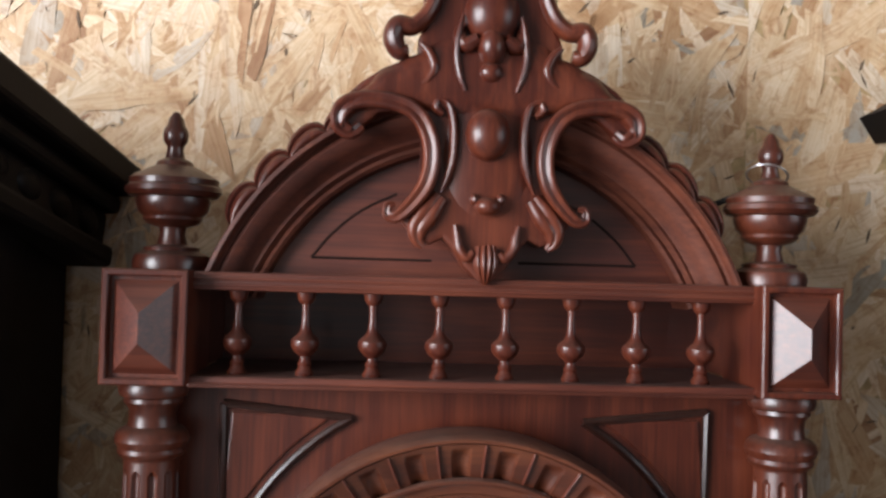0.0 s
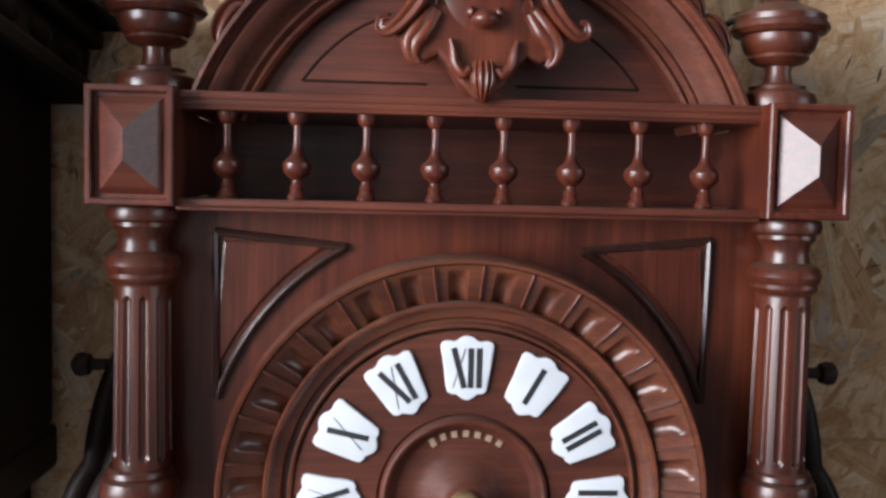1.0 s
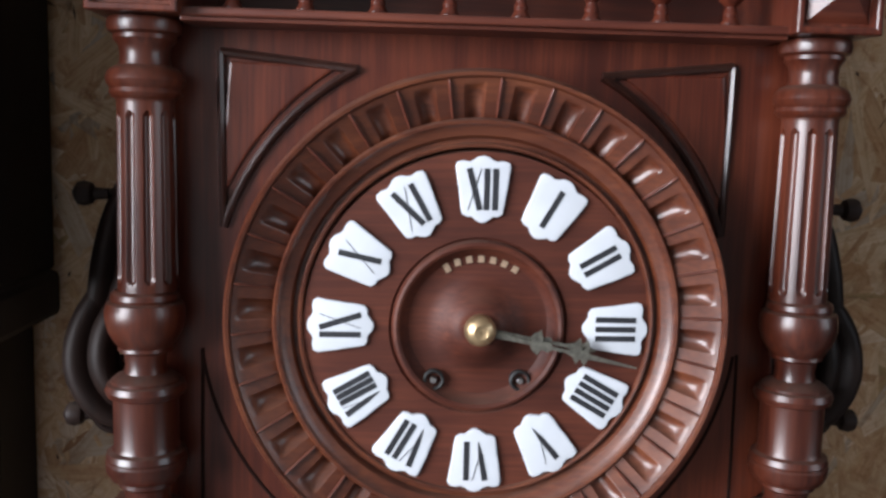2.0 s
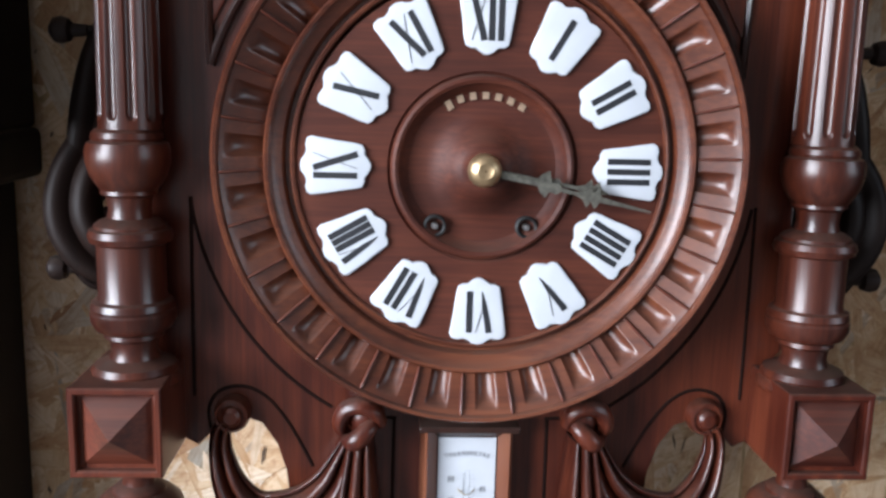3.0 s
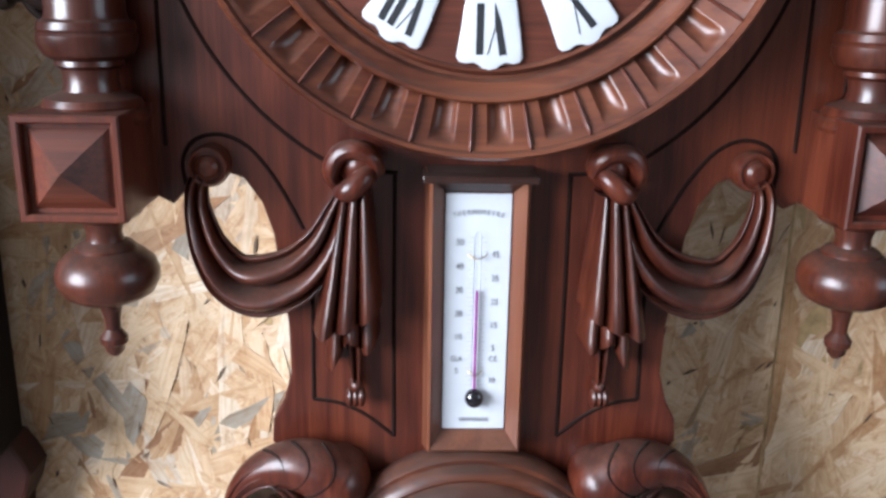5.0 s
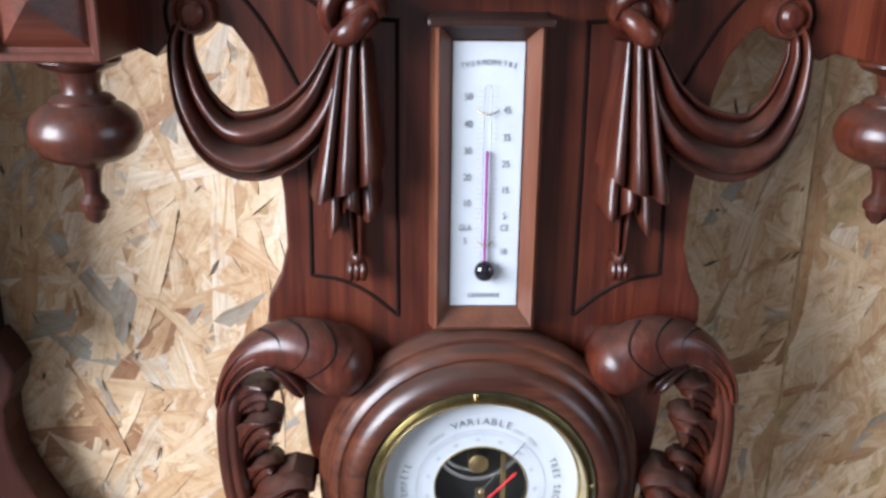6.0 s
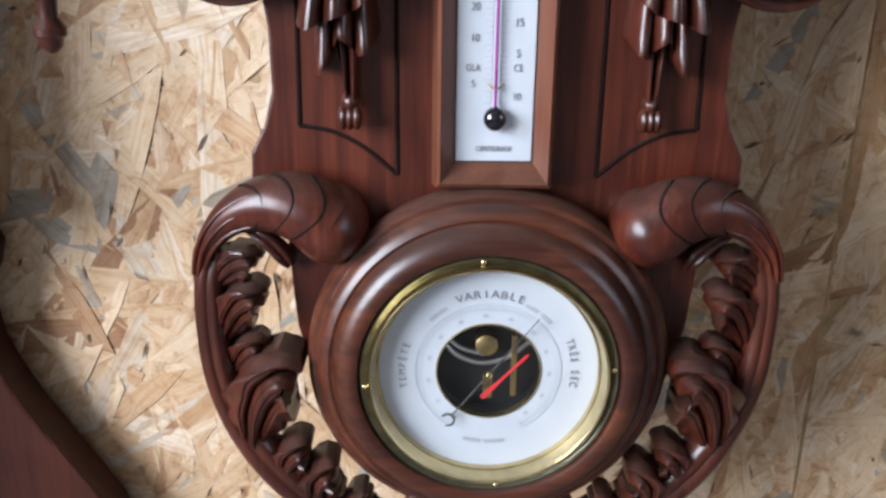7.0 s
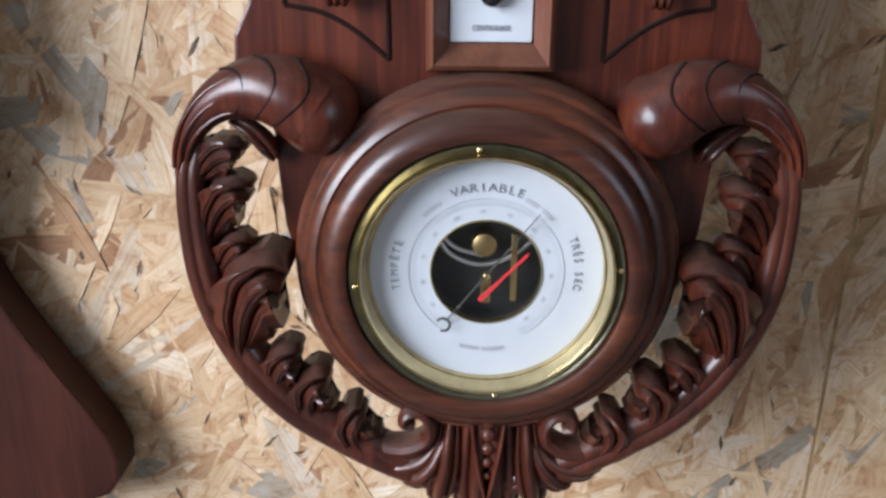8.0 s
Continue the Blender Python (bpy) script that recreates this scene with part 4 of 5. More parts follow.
# barometer
BX, BZ = CX - 0.0025, 1.052
baro = part("barometer", lathe_y([(0.094, 0.002), (0.0965, -0.005), (0.0975, -0.011), (0.0966, -0.0170), (0.0940, -0.0205), (0.0915, -0.0208), (0.0900, -0.0245), (0.0870, -0.0275), (0.0848, -0.0285), (0.0832, -0.0280), (0.0825, -0.0305), (0.0805, -0.0340), (0.0775, -0.0368), (0.0740, -0.0382), (0.0708, -0.0382), (0.0690, -0.0372), (0.0682, -0.0340), (0.0680, -0.005)], BX, BZ, 140), WOODR, clock, "aneroid barometer in a turned wooden surround", True)
flange = part("flange", lathe_y([(0.0684, -0.026), (0.0682, -0.0345), (0.0672, -0.0356), (0.0655, -0.0350), (0.0645, -0.0338), (0.0635, -0.0335), (0.0632, -0.030)], BX, BZ, 140), DARKBRASS, baro, "darkened brass flange", True)
bezel = part("bezel", lathe_y([(0.0635, -0.030), (0.0634, -0.0350), (0.0629, -0.0378), (0.0621, -0.0388), (0.0612, -0.0386), (0.0607, -0.0373), (0.0603, -0.0356), (0.0598, -0.0330), (0.0592, -0.0308), (0.0587, -0.0298), (0.0582, -0.0300), (0.0577, -0.0270)], BX, BZ, 140), BRASS, baro, "polished brass bezel", True)
for a in (94, 185, 5, 275):
    part("screw", blob(BX + 0.0652 * math.cos(radians(a)), -0.0352, BZ + 0.0652 * math.sin(radians(a)), 0.0016, 0.0012, 0.0016, seg=12), BRASS, flange, "brass screw head", True)
WY = -0.0268
bdial = part("barometer_dial", lathe_y([(0.0588, WY), (0.0277, WY), (0.0273, WY + 0.0008), (0.0277, WY + 0.0015), (0.0588, WY + 0.0015)], BX, BZ, 120), CARD, baro, "white printed barometer dial")
part("inner_rim", lathe_y([(0.0281, WY + 0.0002), (0.0279, WY - 0.0006), (0.0271, WY - 0.0006), (0.0269, WY + 0.004)], BX, BZ, 80), BRASS, bdial, "thin brass rim", True)
part("cavity", lathe_y([(0.0292, WY + 0.0012), (0.0300, WY + 0.004), (0.0300, WY + 0.017), (0.0005, WY + 0.017)], BX, BZ, 60), BLACK, baro, "dark movement cavity", True)
arc_word("lettering", "VARIABLE", BX, BZ, 0.0442, 90, 6.0, WY - 0.0003, 0.0062, INKGREY, bdial, 1.12)
arc_word("lettering", "TRÈS SEC", BX, BZ, 0.0455, 7, 4.6, WY - 0.0003, 0.0058, INKGREY, bdial, 0.85)
arc_word("lettering", "TEMPÊTE", BX, BZ, 0.0455, 176, 5.0, WY - 0.0003, 0.0058, INKGREY, bdial, 0.85)
for mid, n, st in ((53, 9, 2.6), (129, 6, 2.6), (268, 14, 2.2)):
    bm = bmesh.new()
    for i in range(n):
        if n > 8 and i == n // 2:
            continue
        a = radians(mid - (i - (n - 1) / 2) * st)
        lb = box(-0.0007, 0.0007, -0.0002, 0.0, -0.0011, 0.0011)
        lb.transform(Matrix.Translation((BX + 0.0425 * math.cos(a), WY - 0.0001, BZ + 0.0425 * math.sin(a))) @ Matrix.Rotation(math.pi / 2 - a, 4, 'Y'))
        tmp = bpy.data.meshes.new("tmp")
        lb.to_mesh(tmp)
        lb.free()
        bm.from_mesh(tmp)
    part("small_print", bm, INKPALE, bdial, "illegible small print")
bm = bmesh.new()
for i in range(121):
    a = radians(-60 + 300 * i / 120)
    l = 0.0022 if i % 10 else 0.0038
    lb_m = Matrix.Translation((BX + 0.0362 * math.cos(a), WY - 0.0001, BZ + 0.0362 * math.sin(a))) @ Matrix.Rotation(math.pi / 2 - a, 4, 'Y')
    r_ = bmesh.ops.create_cube(bm, size=1, matrix=lb_m @ Matrix.Diagonal((0.00022, 0.0002, l, 1)))
part("graduation", bm, INKPALE, bdial, "fine graduation")
part("scale_line", lathe_y([(0.0387, WY - 0.0001), (0.0387, WY - 0.0003), (0.0384, WY - 0.0003), (0.0384, WY - 0.0001)], BX, BZ, 90, a0=radians(-60), a1=radians(240)), INKPALE, bdial)
for i, a in enumerate(range(-50, 240, 24)):
    bm = box(-0.0013, 0.0013, -0.0002, 0.0, -0.0009, 0.0009)
    bm.transform(Matrix.Translation((BX + 0.0322 * math.cos(radians(a)), WY - 0.0001, BZ + 0.0322 * math.sin(radians(a)))) @ Matrix.Rotation(math.pi / 2 - radians(a), 4, 'Y'))
    part("small_print", bm, INKPALE, bdial, "illegible small print")
# movement behind the opening
mv = part("movement", lathe_y([(0.006, WY + 0.016), (0.006, WY + 0.006), (0.004, WY + 0.005), (0.0003, WY + 0.005)], BX - 0.001, BZ + 0.012, 24), OLDBRASS, baro, "brass barometer movement", True)
bm = sweep([(BX - 0.026, WY + 0.011, BZ + 0.016, 0.0012, 0.0012), (BX - 0.018, WY + 0.009, BZ + 0.006, 0.0014, 0.0014), (BX - 0.004, WY + 0.008, BZ + 0.001, 0.0014, 0.0014), (BX + 0.010, WY + 0.009, BZ + 0.004, 0.0014, 0.0014), (BX + 0.022, WY + 0.011, BZ + 0.012, 0.0012, 0.0012)], RND, 6)
sweep([(BX - 0.026, WY + 0.011, BZ + 0.020, 0.001, 0.001), (BX - 0.016, WY + 0.009, BZ + 0.010, 0.0012, 0.0012), (BX - 0.002, WY + 0.008, BZ + 0.006, 0.0012, 0.0012)], RND, 6, bm)
part("spring", bm, STEEL, mv, "curved steel spring", True)
part("bracket", box(BX + 0.0125, BX + 0.0155, WY + 0.006, WY + 0.009, BZ - 0.018, BZ + 0.018, 0.0004), OLDBRASS, mv)
part("bracket", box(BX - 0.0025, BX + 0.0025, WY + 0.003, WY + 0.006, BZ - 0.018, BZ - 0.004, 0.0004), OLDBRASS, mv)
# hands of the barometer
bm = bmesh.new()
a = radians(47)
c, s_ = math.cos(a), math.sin(a)
ndl = [(-0.007, 0.0012), (-0.004, 0.0013), (0.010, 0.0006), (0.0265, 0.0007), (0.0285, 0.0)]
ndl = ndl + [(x, -w) for x, w in reversed(ndl[:-1])]
plate([(BX + 0.0015 + x * c - w * s_, BZ - 0.009 + x * s_ + w * c) for x, w in ndl], WY - 0.0032, WY - 0.0026, 0, bm)
part("red_hand", bm, RED, baro, "red pressure hand")
bm = bmesh.new()
a = radians(52)
c, s_ = math.cos(a), math.sin(a)
ndl = [(-0.032, 0.0004), (0.0, 0.0005), (0.041, 0.0002)]
ndl = ndl + [(x, -w) for x, w in reversed(ndl)]
plate([(BX + x * c - w * s_, BZ + x * s_ + w * c) for x, w in ndl], WY - 0.0042, WY - 0.0038, 0, bm)
part("setting_hand", bm, BRONZE, baro, "thin setting hand with a crescent")
bm = lathe_y([(0.0042, WY - 0.0040), (0.0028, WY - 0.0044)], BX - 0.0212, BZ - 0.0272, 20, radians(-110), radians(150))
part("crescent", bm, BRONZE, baro, "dark crescent tail")
part("pivot", blob(BX, WY - 0.004, BZ, 0.0022, 0.0022, 0.0022, seg=12), BRASS, baro, "", True)
gl = part("pane", lathe_y([(0.0604, -0.0364), (0.030, -0.0392), (0.0005, -0.0400)], BX, BZ, 64), GLASS, baro, "clear cover glass", True)
gl.visible_shadow = False

# ---- carved wreath round the barometer ----
CX -= 0.0035


def W(x, z, k=1.045):
    """Places of the wreath, which lies level with the board."""
    return CX + x * k, 1.233 - (1.233 - z) * k


def wsweep(rows, section, n=7, bm=None):
    return sweep([(*W(x, z)[:1], y, W(x, z)[1], w, d) for x, z, y, w, d in rows], section, n, bm)


STEM_SEC, RIB2 = section_folds(2, 0.16, 36), section_folds(2, 0.34, 28)
# snail-like scroll with overlapping scales
SNAIL = [(-0.147, 1.113, -0.003, 0.004, 0.006), (-0.1415, 1.131, -0.005, 0.0062, 0.010), (-0.131, 1.1445, -0.007, 0.0090, 0.013), (-0.118, 1.1525, -0.009, 0.0122, 0.016), (-0.103, 1.1555, -0.011, 0.0155, 0.0195), (-0.089, 1.1525, -0.012, 0.0180, 0.0225), (-0.079, 1.1455, -0.012, 0.0190, 0.0235)]
bm = wsweep(SNAIL, section_folds(1, 0.05, 36), 8)
blob(*(lambda p: (p[0], -0.010, p[1]))(W(-0.078, 1.1445)), 0.0192, 0.0255, 0.0200, bm, 32, 0.5)
snails = both("snail_scroll", bm, WOOD, clock, "carved scroll with overlapping scales")
snail_rows = spline(SNAIL, 8)
for off in (-0.55, 0.05, 0.6):
    pts = []
    for k in range(2, 30, 3):
        r0, r1 = snail_rows[k], snail_rows[k + 1]
        t = Vector((r1[0] - r0[0], 0, r1[1] - r0[1])).normalized()
        kx, kz = W(r0[0] - t.z * r0[3] * off, r0[1] + t.x * r0[3] * off)
        fade = max(0.15, 1 - (k / 30) ** 2)
        pts.append((kx, r0[2] - r0[4] * (0.93 - 0.35 * off * off), kz, 0.0017 * fade, 0.0030 * fade))
    bm = sweep(pts, RND, 4)
    other = mirror(bm)
    for sn, mesh in zip(snails, (bm, other)):
        part("rib", mesh, WOOD, sn, "carved rib", True)
for k in (24, 31, 38):
    pts = []
    for j in range(13):
        ph = radians(8 + 128 * j / 12)
        fi = k + 5.5 * math.sin(math.pi * j / 12)
        i = int(fi)
        i2 = min(i + 1, len(snail_rows) - 1)
        r0 = snail_rows[i] + (snail_rows[i2] - snail_rows[i]) * (fi - i)
        r1 = r0 + snail_rows[i2] - snail_rows[max(i2 - 1, 0)]
        t = Vector((r1[0] - r0[0] + 1e-6, 0, r1[1] - r0[1])).normalized()
        sd = t.cross(Vector((0, -1, 0)))
        kx, kz = W(r0[0], r0[1])
        flip = 1 if sd.z < 0 else -1
        pts.append((kx + flip * -sd.x * r0[3] * math.cos(ph) * 1.0, r0[2] - math.sin(ph) ** 0.8 * r0[4] * 0.972, kz + flip * -sd.z * r0[3] * math.cos(ph) * 1.0, 0.0008, 0.0011))
    bm = sweep(pts, section_round(8), 2)
    other = mirror(bm)
    part("incised_line", bm, GROOVE, snails[0], "dark incised scale line")
    part("incised_line", other, GROOVE, snails[1], "dark incised scale line")
bm = wsweep([(-0.120, 1.140, -0.004, 0.003, 0.006), (-0.111, 1.136, -0.006, 0.0045, 0.008), (-0.104, 1.129, -0.006, 0.0055, 0.009), (-0.1005, 1.1225, -0.004, 0.003, 0.006)], RIB2, 7)
both("leaf", bm, CARVED, clock, "carved acanthus leaf")
# outer stem
bm = wsweep([(-0.137, 1.131, -0.003, 0.006, 0.010), (-0.1420, 1.112, -0.002, 0.0085, 0.013), (-0.1425, 1.085, -0.002, 0.0090, 0.014), (-0.1390, 1.060, -0.003, 0.0098, 0.015), (-0.1305, 1.036, -0.003, 0.0108, 0.016), (-0.1165, 1.014, -0.004, 0.0118, 0.017), (-0.0975, 0.9935, -0.004, 0.0126, 0.017), (-0.0755, 0.979, -0.005, 0.0122, 0.017), (-0.052, 0.966, -0.006, 0.0112, 0.017), (-0.028, 0.955, -0.006, 0.0100, 0.016), (-0.010, 0.948, -0.006, 0.008, 0.012)], STEM_SEC, 8)
both("stem", bm, CARVED, clock, "carved ribbed wreath stem")
LEAVES = [
    [(-0.1425, 1.098, 0.004, 0.003, 0.006), (-0.138, 1.112, -0.001, 0.006, 0.009), (-0.129, 1.122, -0.004, 0.0065, 0.010), (-0.1195, 1.126, -0.006, 0.0038, 0.007), (-0.1165, 1.1225, -0.005, 0.0022, 0.004)],
    [(-0.1405, 1.068, 0.004, 0.003, 0.006), (-0.135, 1.086, -0.002, 0.0070, 0.010), (-0.1275, 1.100, -0.006, 0.0075, 0.011), (-0.1185, 1.107, -0.009, 0.0052, 0.009), (-0.1130, 1.1035, -0.007, 0.003, 0.005)],
    [(-0.137, 1.047, 0.004, 0.003, 0.006), (-0.133, 1.060, 0.0, 0.0055, 0.008), (-0.127, 1.072, -0.003, 0.0062, 0.009), (-0.1195, 1.0795, -0.005, 0.0042, 0.007), (-0.1165, 1.0755, -0.004, 0.0024, 0.004)],
    [(-0.119, 1.014, 0.002, 0.004, 0.008), (-0.1225, 1.026, -0.004, 0.0098, 0.013), (-0.1195, 1.045, -0.010, 0.0122, 0.017), (-0.1125, 1.061, -0.014, 0.0125, 0.017), (-0.1040, 1.069, -0.015, 0.0082, 0.013), (-0.0985, 1.0625, -0.012, 0.0045, 0.008)],
    [(-0.106, 0.984, 0.002, 0.004, 0.008), (-0.1075, 0.998, -0.003, 0.0075, 0.011), (-0.1045, 1.012, -0.007, 0.0078, 0.012), (-0.0985, 1.0215, -0.009, 0.0052, 0.009), (-0.0935, 1.019, -0.007, 0.003, 0.005)],
    [(-0.079, 0.970, 0.002, 0.004, 0.008), (-0.0865, 0.984, -0.004, 0.0082, 0.012), (-0.0885, 0.999, -0.009, 0.0082, 0.013), (-0.0840, 1.0095, -0.011, 0.0054, 0.010), (-0.0785, 1.007, -0.008, 0.003, 0.005)],
    [(-0.048, 0.959, 0.0, 0.004, 0.008), (-0.0590, 0.967, -0.006, 0.0078, 0.012), (-0.0660, 0.979, -0.010, 0.0076, 0.012), (-0.0650, 0.9895, -0.011, 0.0052, 0.009), (-0.0600, 0.9905, -0.008, 0.003, 0.005)],
]


def acanthus(rows, grow=1.38):
    """A leaf fanning out from its stalk into three grooved lobes, serrated at the sides, its tip rolled over."""
    mid = spline(rows, 8)
    n = len(mid)
    wide = max(r[3] for r in rows) * grow
    deep = max(r[4] for r in rows)
    bm = bmesh.new()
    nu, nv = 30, 27
    front, back = [], []
    for i in range(nu + 1):
        u = i / nu
        rf, rb = [], []
        for j in range(nv + 1):
            v = 2 * j / nv - 1
            lobe = abs(math.cos(1.5 * math.pi * v))
            f = u * (1 - 0.20 * v * v - 0.13 * (1 - lobe)) * (n - 1)
            k = min(int(f), n - 2)
            p = mid[k] + (mid[k + 1] - mid[k]) * (f - k)
            t = Vector((mid[k + 1][0] - mid[k][0], 0, mid[k + 1][1] - mid[k][1])).normalized()
            grown = min(1.0, u / 0.75)
            w = wide * (0.26 + 0.74 * grown * grown * (3 - 2 * grown)) * (1 + 0.22 * abs(math.sin(3.5 * math.pi * u)) * abs(v)) * (1 - 0.22 * max(0.0, u - 0.7) / 0.3)
            bend = 0.35 * w * v * abs(v) * u
            x, z = W(p[0] - t.z * w * v - t.x * bend * (1 if v > 0 else -1), p[1] + t.x * w * v - t.z * bend * (1 if v > 0 else -1))
            vein = 0.10 * abs(math.cos(4.5 * math.pi * v)) * (1 - 0.5 * u)
            rise = deep * (0.55 * (1 - abs(v) ** 2.4) + (0.22 + 0.34 * u) * lobe ** 0.7 + vein)
            roll = 0.008 * u * u - 0.012 * max(0.0, u - 0.82) / 0.18
            y = p[2] - rise - roll
            rf.append(bm.verts.new((x, y, z)))
            rb.append(bm.verts.new((x, max(y + 0.005, 0.006 - 0.006 * u), z)))
        front.append(rf)
        back.append(rb)
    for i in range(nu):
        for j in range(nv):
            bm.faces.new((front[i][j], front[i + 1][j], front[i + 1][j + 1], front[i][j + 1]))
            bm.faces.new((back[i][j], back[i][j + 1], back[i + 1][j + 1], back[i + 1][j]))
        bm.faces.new((front[i][0], back[i][0], back[i + 1][0], front[i + 1][0]))
        bm.faces.new((front[i][nv], front[i + 1][nv], back[i + 1][nv], back[i][nv]))
    for j in range(nv):
        bm.faces.new((front[nu][j], back[nu][j], back[nu][j + 1], front[nu][j + 1]))
        bm.faces.new((front[0][j], front[0][j + 1], back[0][j + 1], back[0][j]))
    return bm


for rows in LEAVES:
    both("leaf", acanthus(rows), CARVED, clock, "carved acanthus leaf")
# inner volute beside the pendant
VOL = ((-0.082, 0.969, -0.006, 0.004, 0.007), (-0.060, 0.9605, -0.010, 0.0055, 0.009), (-0.041, 0.9605, -0.013, 0.0058, 0.010), (-0.0295, 0.9675, -0.015, 0.0050, 0.010), (-0.0268, 0.9765, -0.017, 0.0042, 0.009), (-0.0310, 0.9840, -0.018, 0.0037, 0.008), (-0.0385, 0.9845, -0.018, 0.0036, 0.008), (-0.0415, 0.9790, -0.018, 0.0036, 0.008), (-0.0370, 0.9765, -0.017, 0.0036, 0.007))
ASIDE = 0.0085
vol = both("volute", sweep([(CX + x, y, z, w, d) for x, z, y, w, d in VOL], RND, 8), CARVED, clock, "carved volute")
vol[1].location.x += ASIDE
# the spreading leaf below: ribbed lobes fanning from the middle to a ragged edge
FAN_SEC = section_folds(3, 0.34, 42, 0.4)
LOBES = [
    ((-0.0300, 0.9580, -0.006, 0.006, 0.009), (-0.0480, 0.9545, -0.008, 0.0075, 0.010), (-0.0640, 0.9560, -0.007, 0.0070, 0.009), (-0.0730, 0.9550, -0.005, 0.0040, 0.006), (-0.0765, 0.9530, -0.003, 0.0010, 0.002)),
    ((-0.0200, 0.9690, -0.008, 0.006, 0.009), (-0.0310, 0.9540, -0.011, 0.0085, 0.012), (-0.0460, 0.9480, -0.010, 0.0085, 0.011), (-0.0555, 0.9465, -0.007, 0.0055, 0.007), (-0.0607, 0.9440, -0.004, 0.0012, 0.002)),
    ((-0.0180, 0.9690, -0.009, 0.006, 0.010), (-0.0260, 0.9520, -0.012, 0.0088, 0.013), (-0.0345, 0.9425, -0.011, 0.0085, 0.012), (-0.0405, 0.9385, -0.008, 0.0055, 0.007), (-0.0438, 0.9350, -0.004, 0.0012, 0.002)),
    ((-0.0165, 0.9760, -0.010, 0.006, 0.010), (-0.0185, 0.9550, -0.013, 0.0085, 0.013), (-0.0215, 0.9380, -0.012, 0.0090, 0.012), (-0.0230, 0.9270, -0.008, 0.0062, 0.008), (-0.0235, 0.9185, -0.004, 0.0014, 0.002)),
]
for rows in LOBES:
    lb = both("leaf_lobe", sweep([(CX + x, y, z, w, d) for x, z, y, w, d in rows], FAN_SEC, 7), CARVED, clock, "carved ragged leaf lobe")
    lb[1].location.x += ASIDE
# pendant stalk
pend = part("pendant", sweep([(CX, 0.0, 0.996, 0.012, 0.014), (CX, -0.004, 0.975, 0.017, 0.018), (CX, -0.005, 0.955, 0.0195, 0.019), (CX, -0.004, 0.935, 0.0205, 0.018), (CX, -0.003, 0.915, 0.018, 0.016), (CX, -0.001, 0.895, 0.012, 0.012), (CX, 0.0, 0.880, 0.005, 0.006)], section_folds(6, 0.22, 60), 8), CARVED, clock, "carved leafy pendant", True)
bm = bmesh.new()
for k in range(5):
    r = 0.0048 - 0.0006 * k
    blob(CX, -0.0225, 0.982 - 0.0085 * k, r, r, r * 0.95, bm, 14)
part("bead_string", bm, WOOD, pend, "string of carved beads", True)
for side in (-1, 1):
    part("rib", sweep([(CX + side * 0.0095, -0.017, 0.992, 0.0013, 0.003), (CX + side * 0.0078, -0.021, 0.972, 0.0016, 0.004), (CX + side * 0.0045, -0.023, 0.952, 0.0016, 0.004), (CX + side * 0.0005, -0.022, 0.932, 0.001, 0.003)], RND, 6), WOOD, pend, "", True)
pend.location.x += ASIDE / 2

CX += 0.0035

# side brackets behind the columns: a dark pierced board with carved leaf scrolls and knobs
for side in (-1, 1):
    def q(x):
        return CX + side * x
    br = part("side_bracket", plate([(q(x), z) for x, z in ((0.164, 1.60), (0.222, 1.59), (0.232, 1.56), (0.228, 1.52), (0.236, 1.47), (0.232, 1.42), (0.236, 1.38), (0.225, 1.365), (0.164, 1.365))], 0.030, 0.046, 0.002), BRACKETWOOD, clock, "dark carved side bracket")
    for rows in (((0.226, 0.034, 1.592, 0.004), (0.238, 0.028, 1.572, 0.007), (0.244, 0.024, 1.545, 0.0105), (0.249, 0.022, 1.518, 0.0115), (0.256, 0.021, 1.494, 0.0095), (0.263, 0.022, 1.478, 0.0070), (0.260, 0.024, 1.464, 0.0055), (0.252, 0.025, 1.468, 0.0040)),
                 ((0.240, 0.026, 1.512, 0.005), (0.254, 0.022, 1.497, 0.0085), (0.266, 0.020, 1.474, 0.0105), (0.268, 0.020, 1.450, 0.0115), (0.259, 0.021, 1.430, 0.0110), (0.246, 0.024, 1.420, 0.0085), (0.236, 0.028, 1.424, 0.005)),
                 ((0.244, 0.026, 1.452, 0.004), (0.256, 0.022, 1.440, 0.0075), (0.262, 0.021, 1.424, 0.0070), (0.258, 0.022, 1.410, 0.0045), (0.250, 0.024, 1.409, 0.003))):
        part("leaf_scroll", sweep([(q(x - 0.010), y, z, w * 1.7, w * 1.8) for x, y, z, w in rows], section_folds(2, 0.4, 28), 7), BRACKETWOOD, br, "dark carved leaf scroll", True)
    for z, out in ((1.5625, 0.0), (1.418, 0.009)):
        part("knob", turned([(-0.016, 0.0035), (-0.007, 0.0042), (-0.005, 0.007), (0.0, 0.0085), (0.004, 0.0075), (0.007, 0.003)], 0, 0, 20), BRACKETWOOD, br, "small turned knob", True).matrix_basis = pose(q(0.260 + out), 0.014, z, 0, side * 90, 0)
        part("peg", turned([(-0.022, 0.0035), (0.0, 0.0035)], 0, 0, 12), BRACKETWOOD, br, "", True).matrix_basis = pose(q(0.250 + out), 0.017, z, 0, side * 90, 0)

part("cord", sweep([(CX + 0.128, 0.024, 1.800, 0.0024, 0.0024), (CX + 0.150, 0.020, 1.789, 0.0024, 0.0024), (CX + 0.166, 0.010, 1.792, 0.0022, 0.0022), (CX + 0.182, -0.004, 1.799, 0.002, 0.002)], RND, 5), BLACK, clock, "short black cord", True)

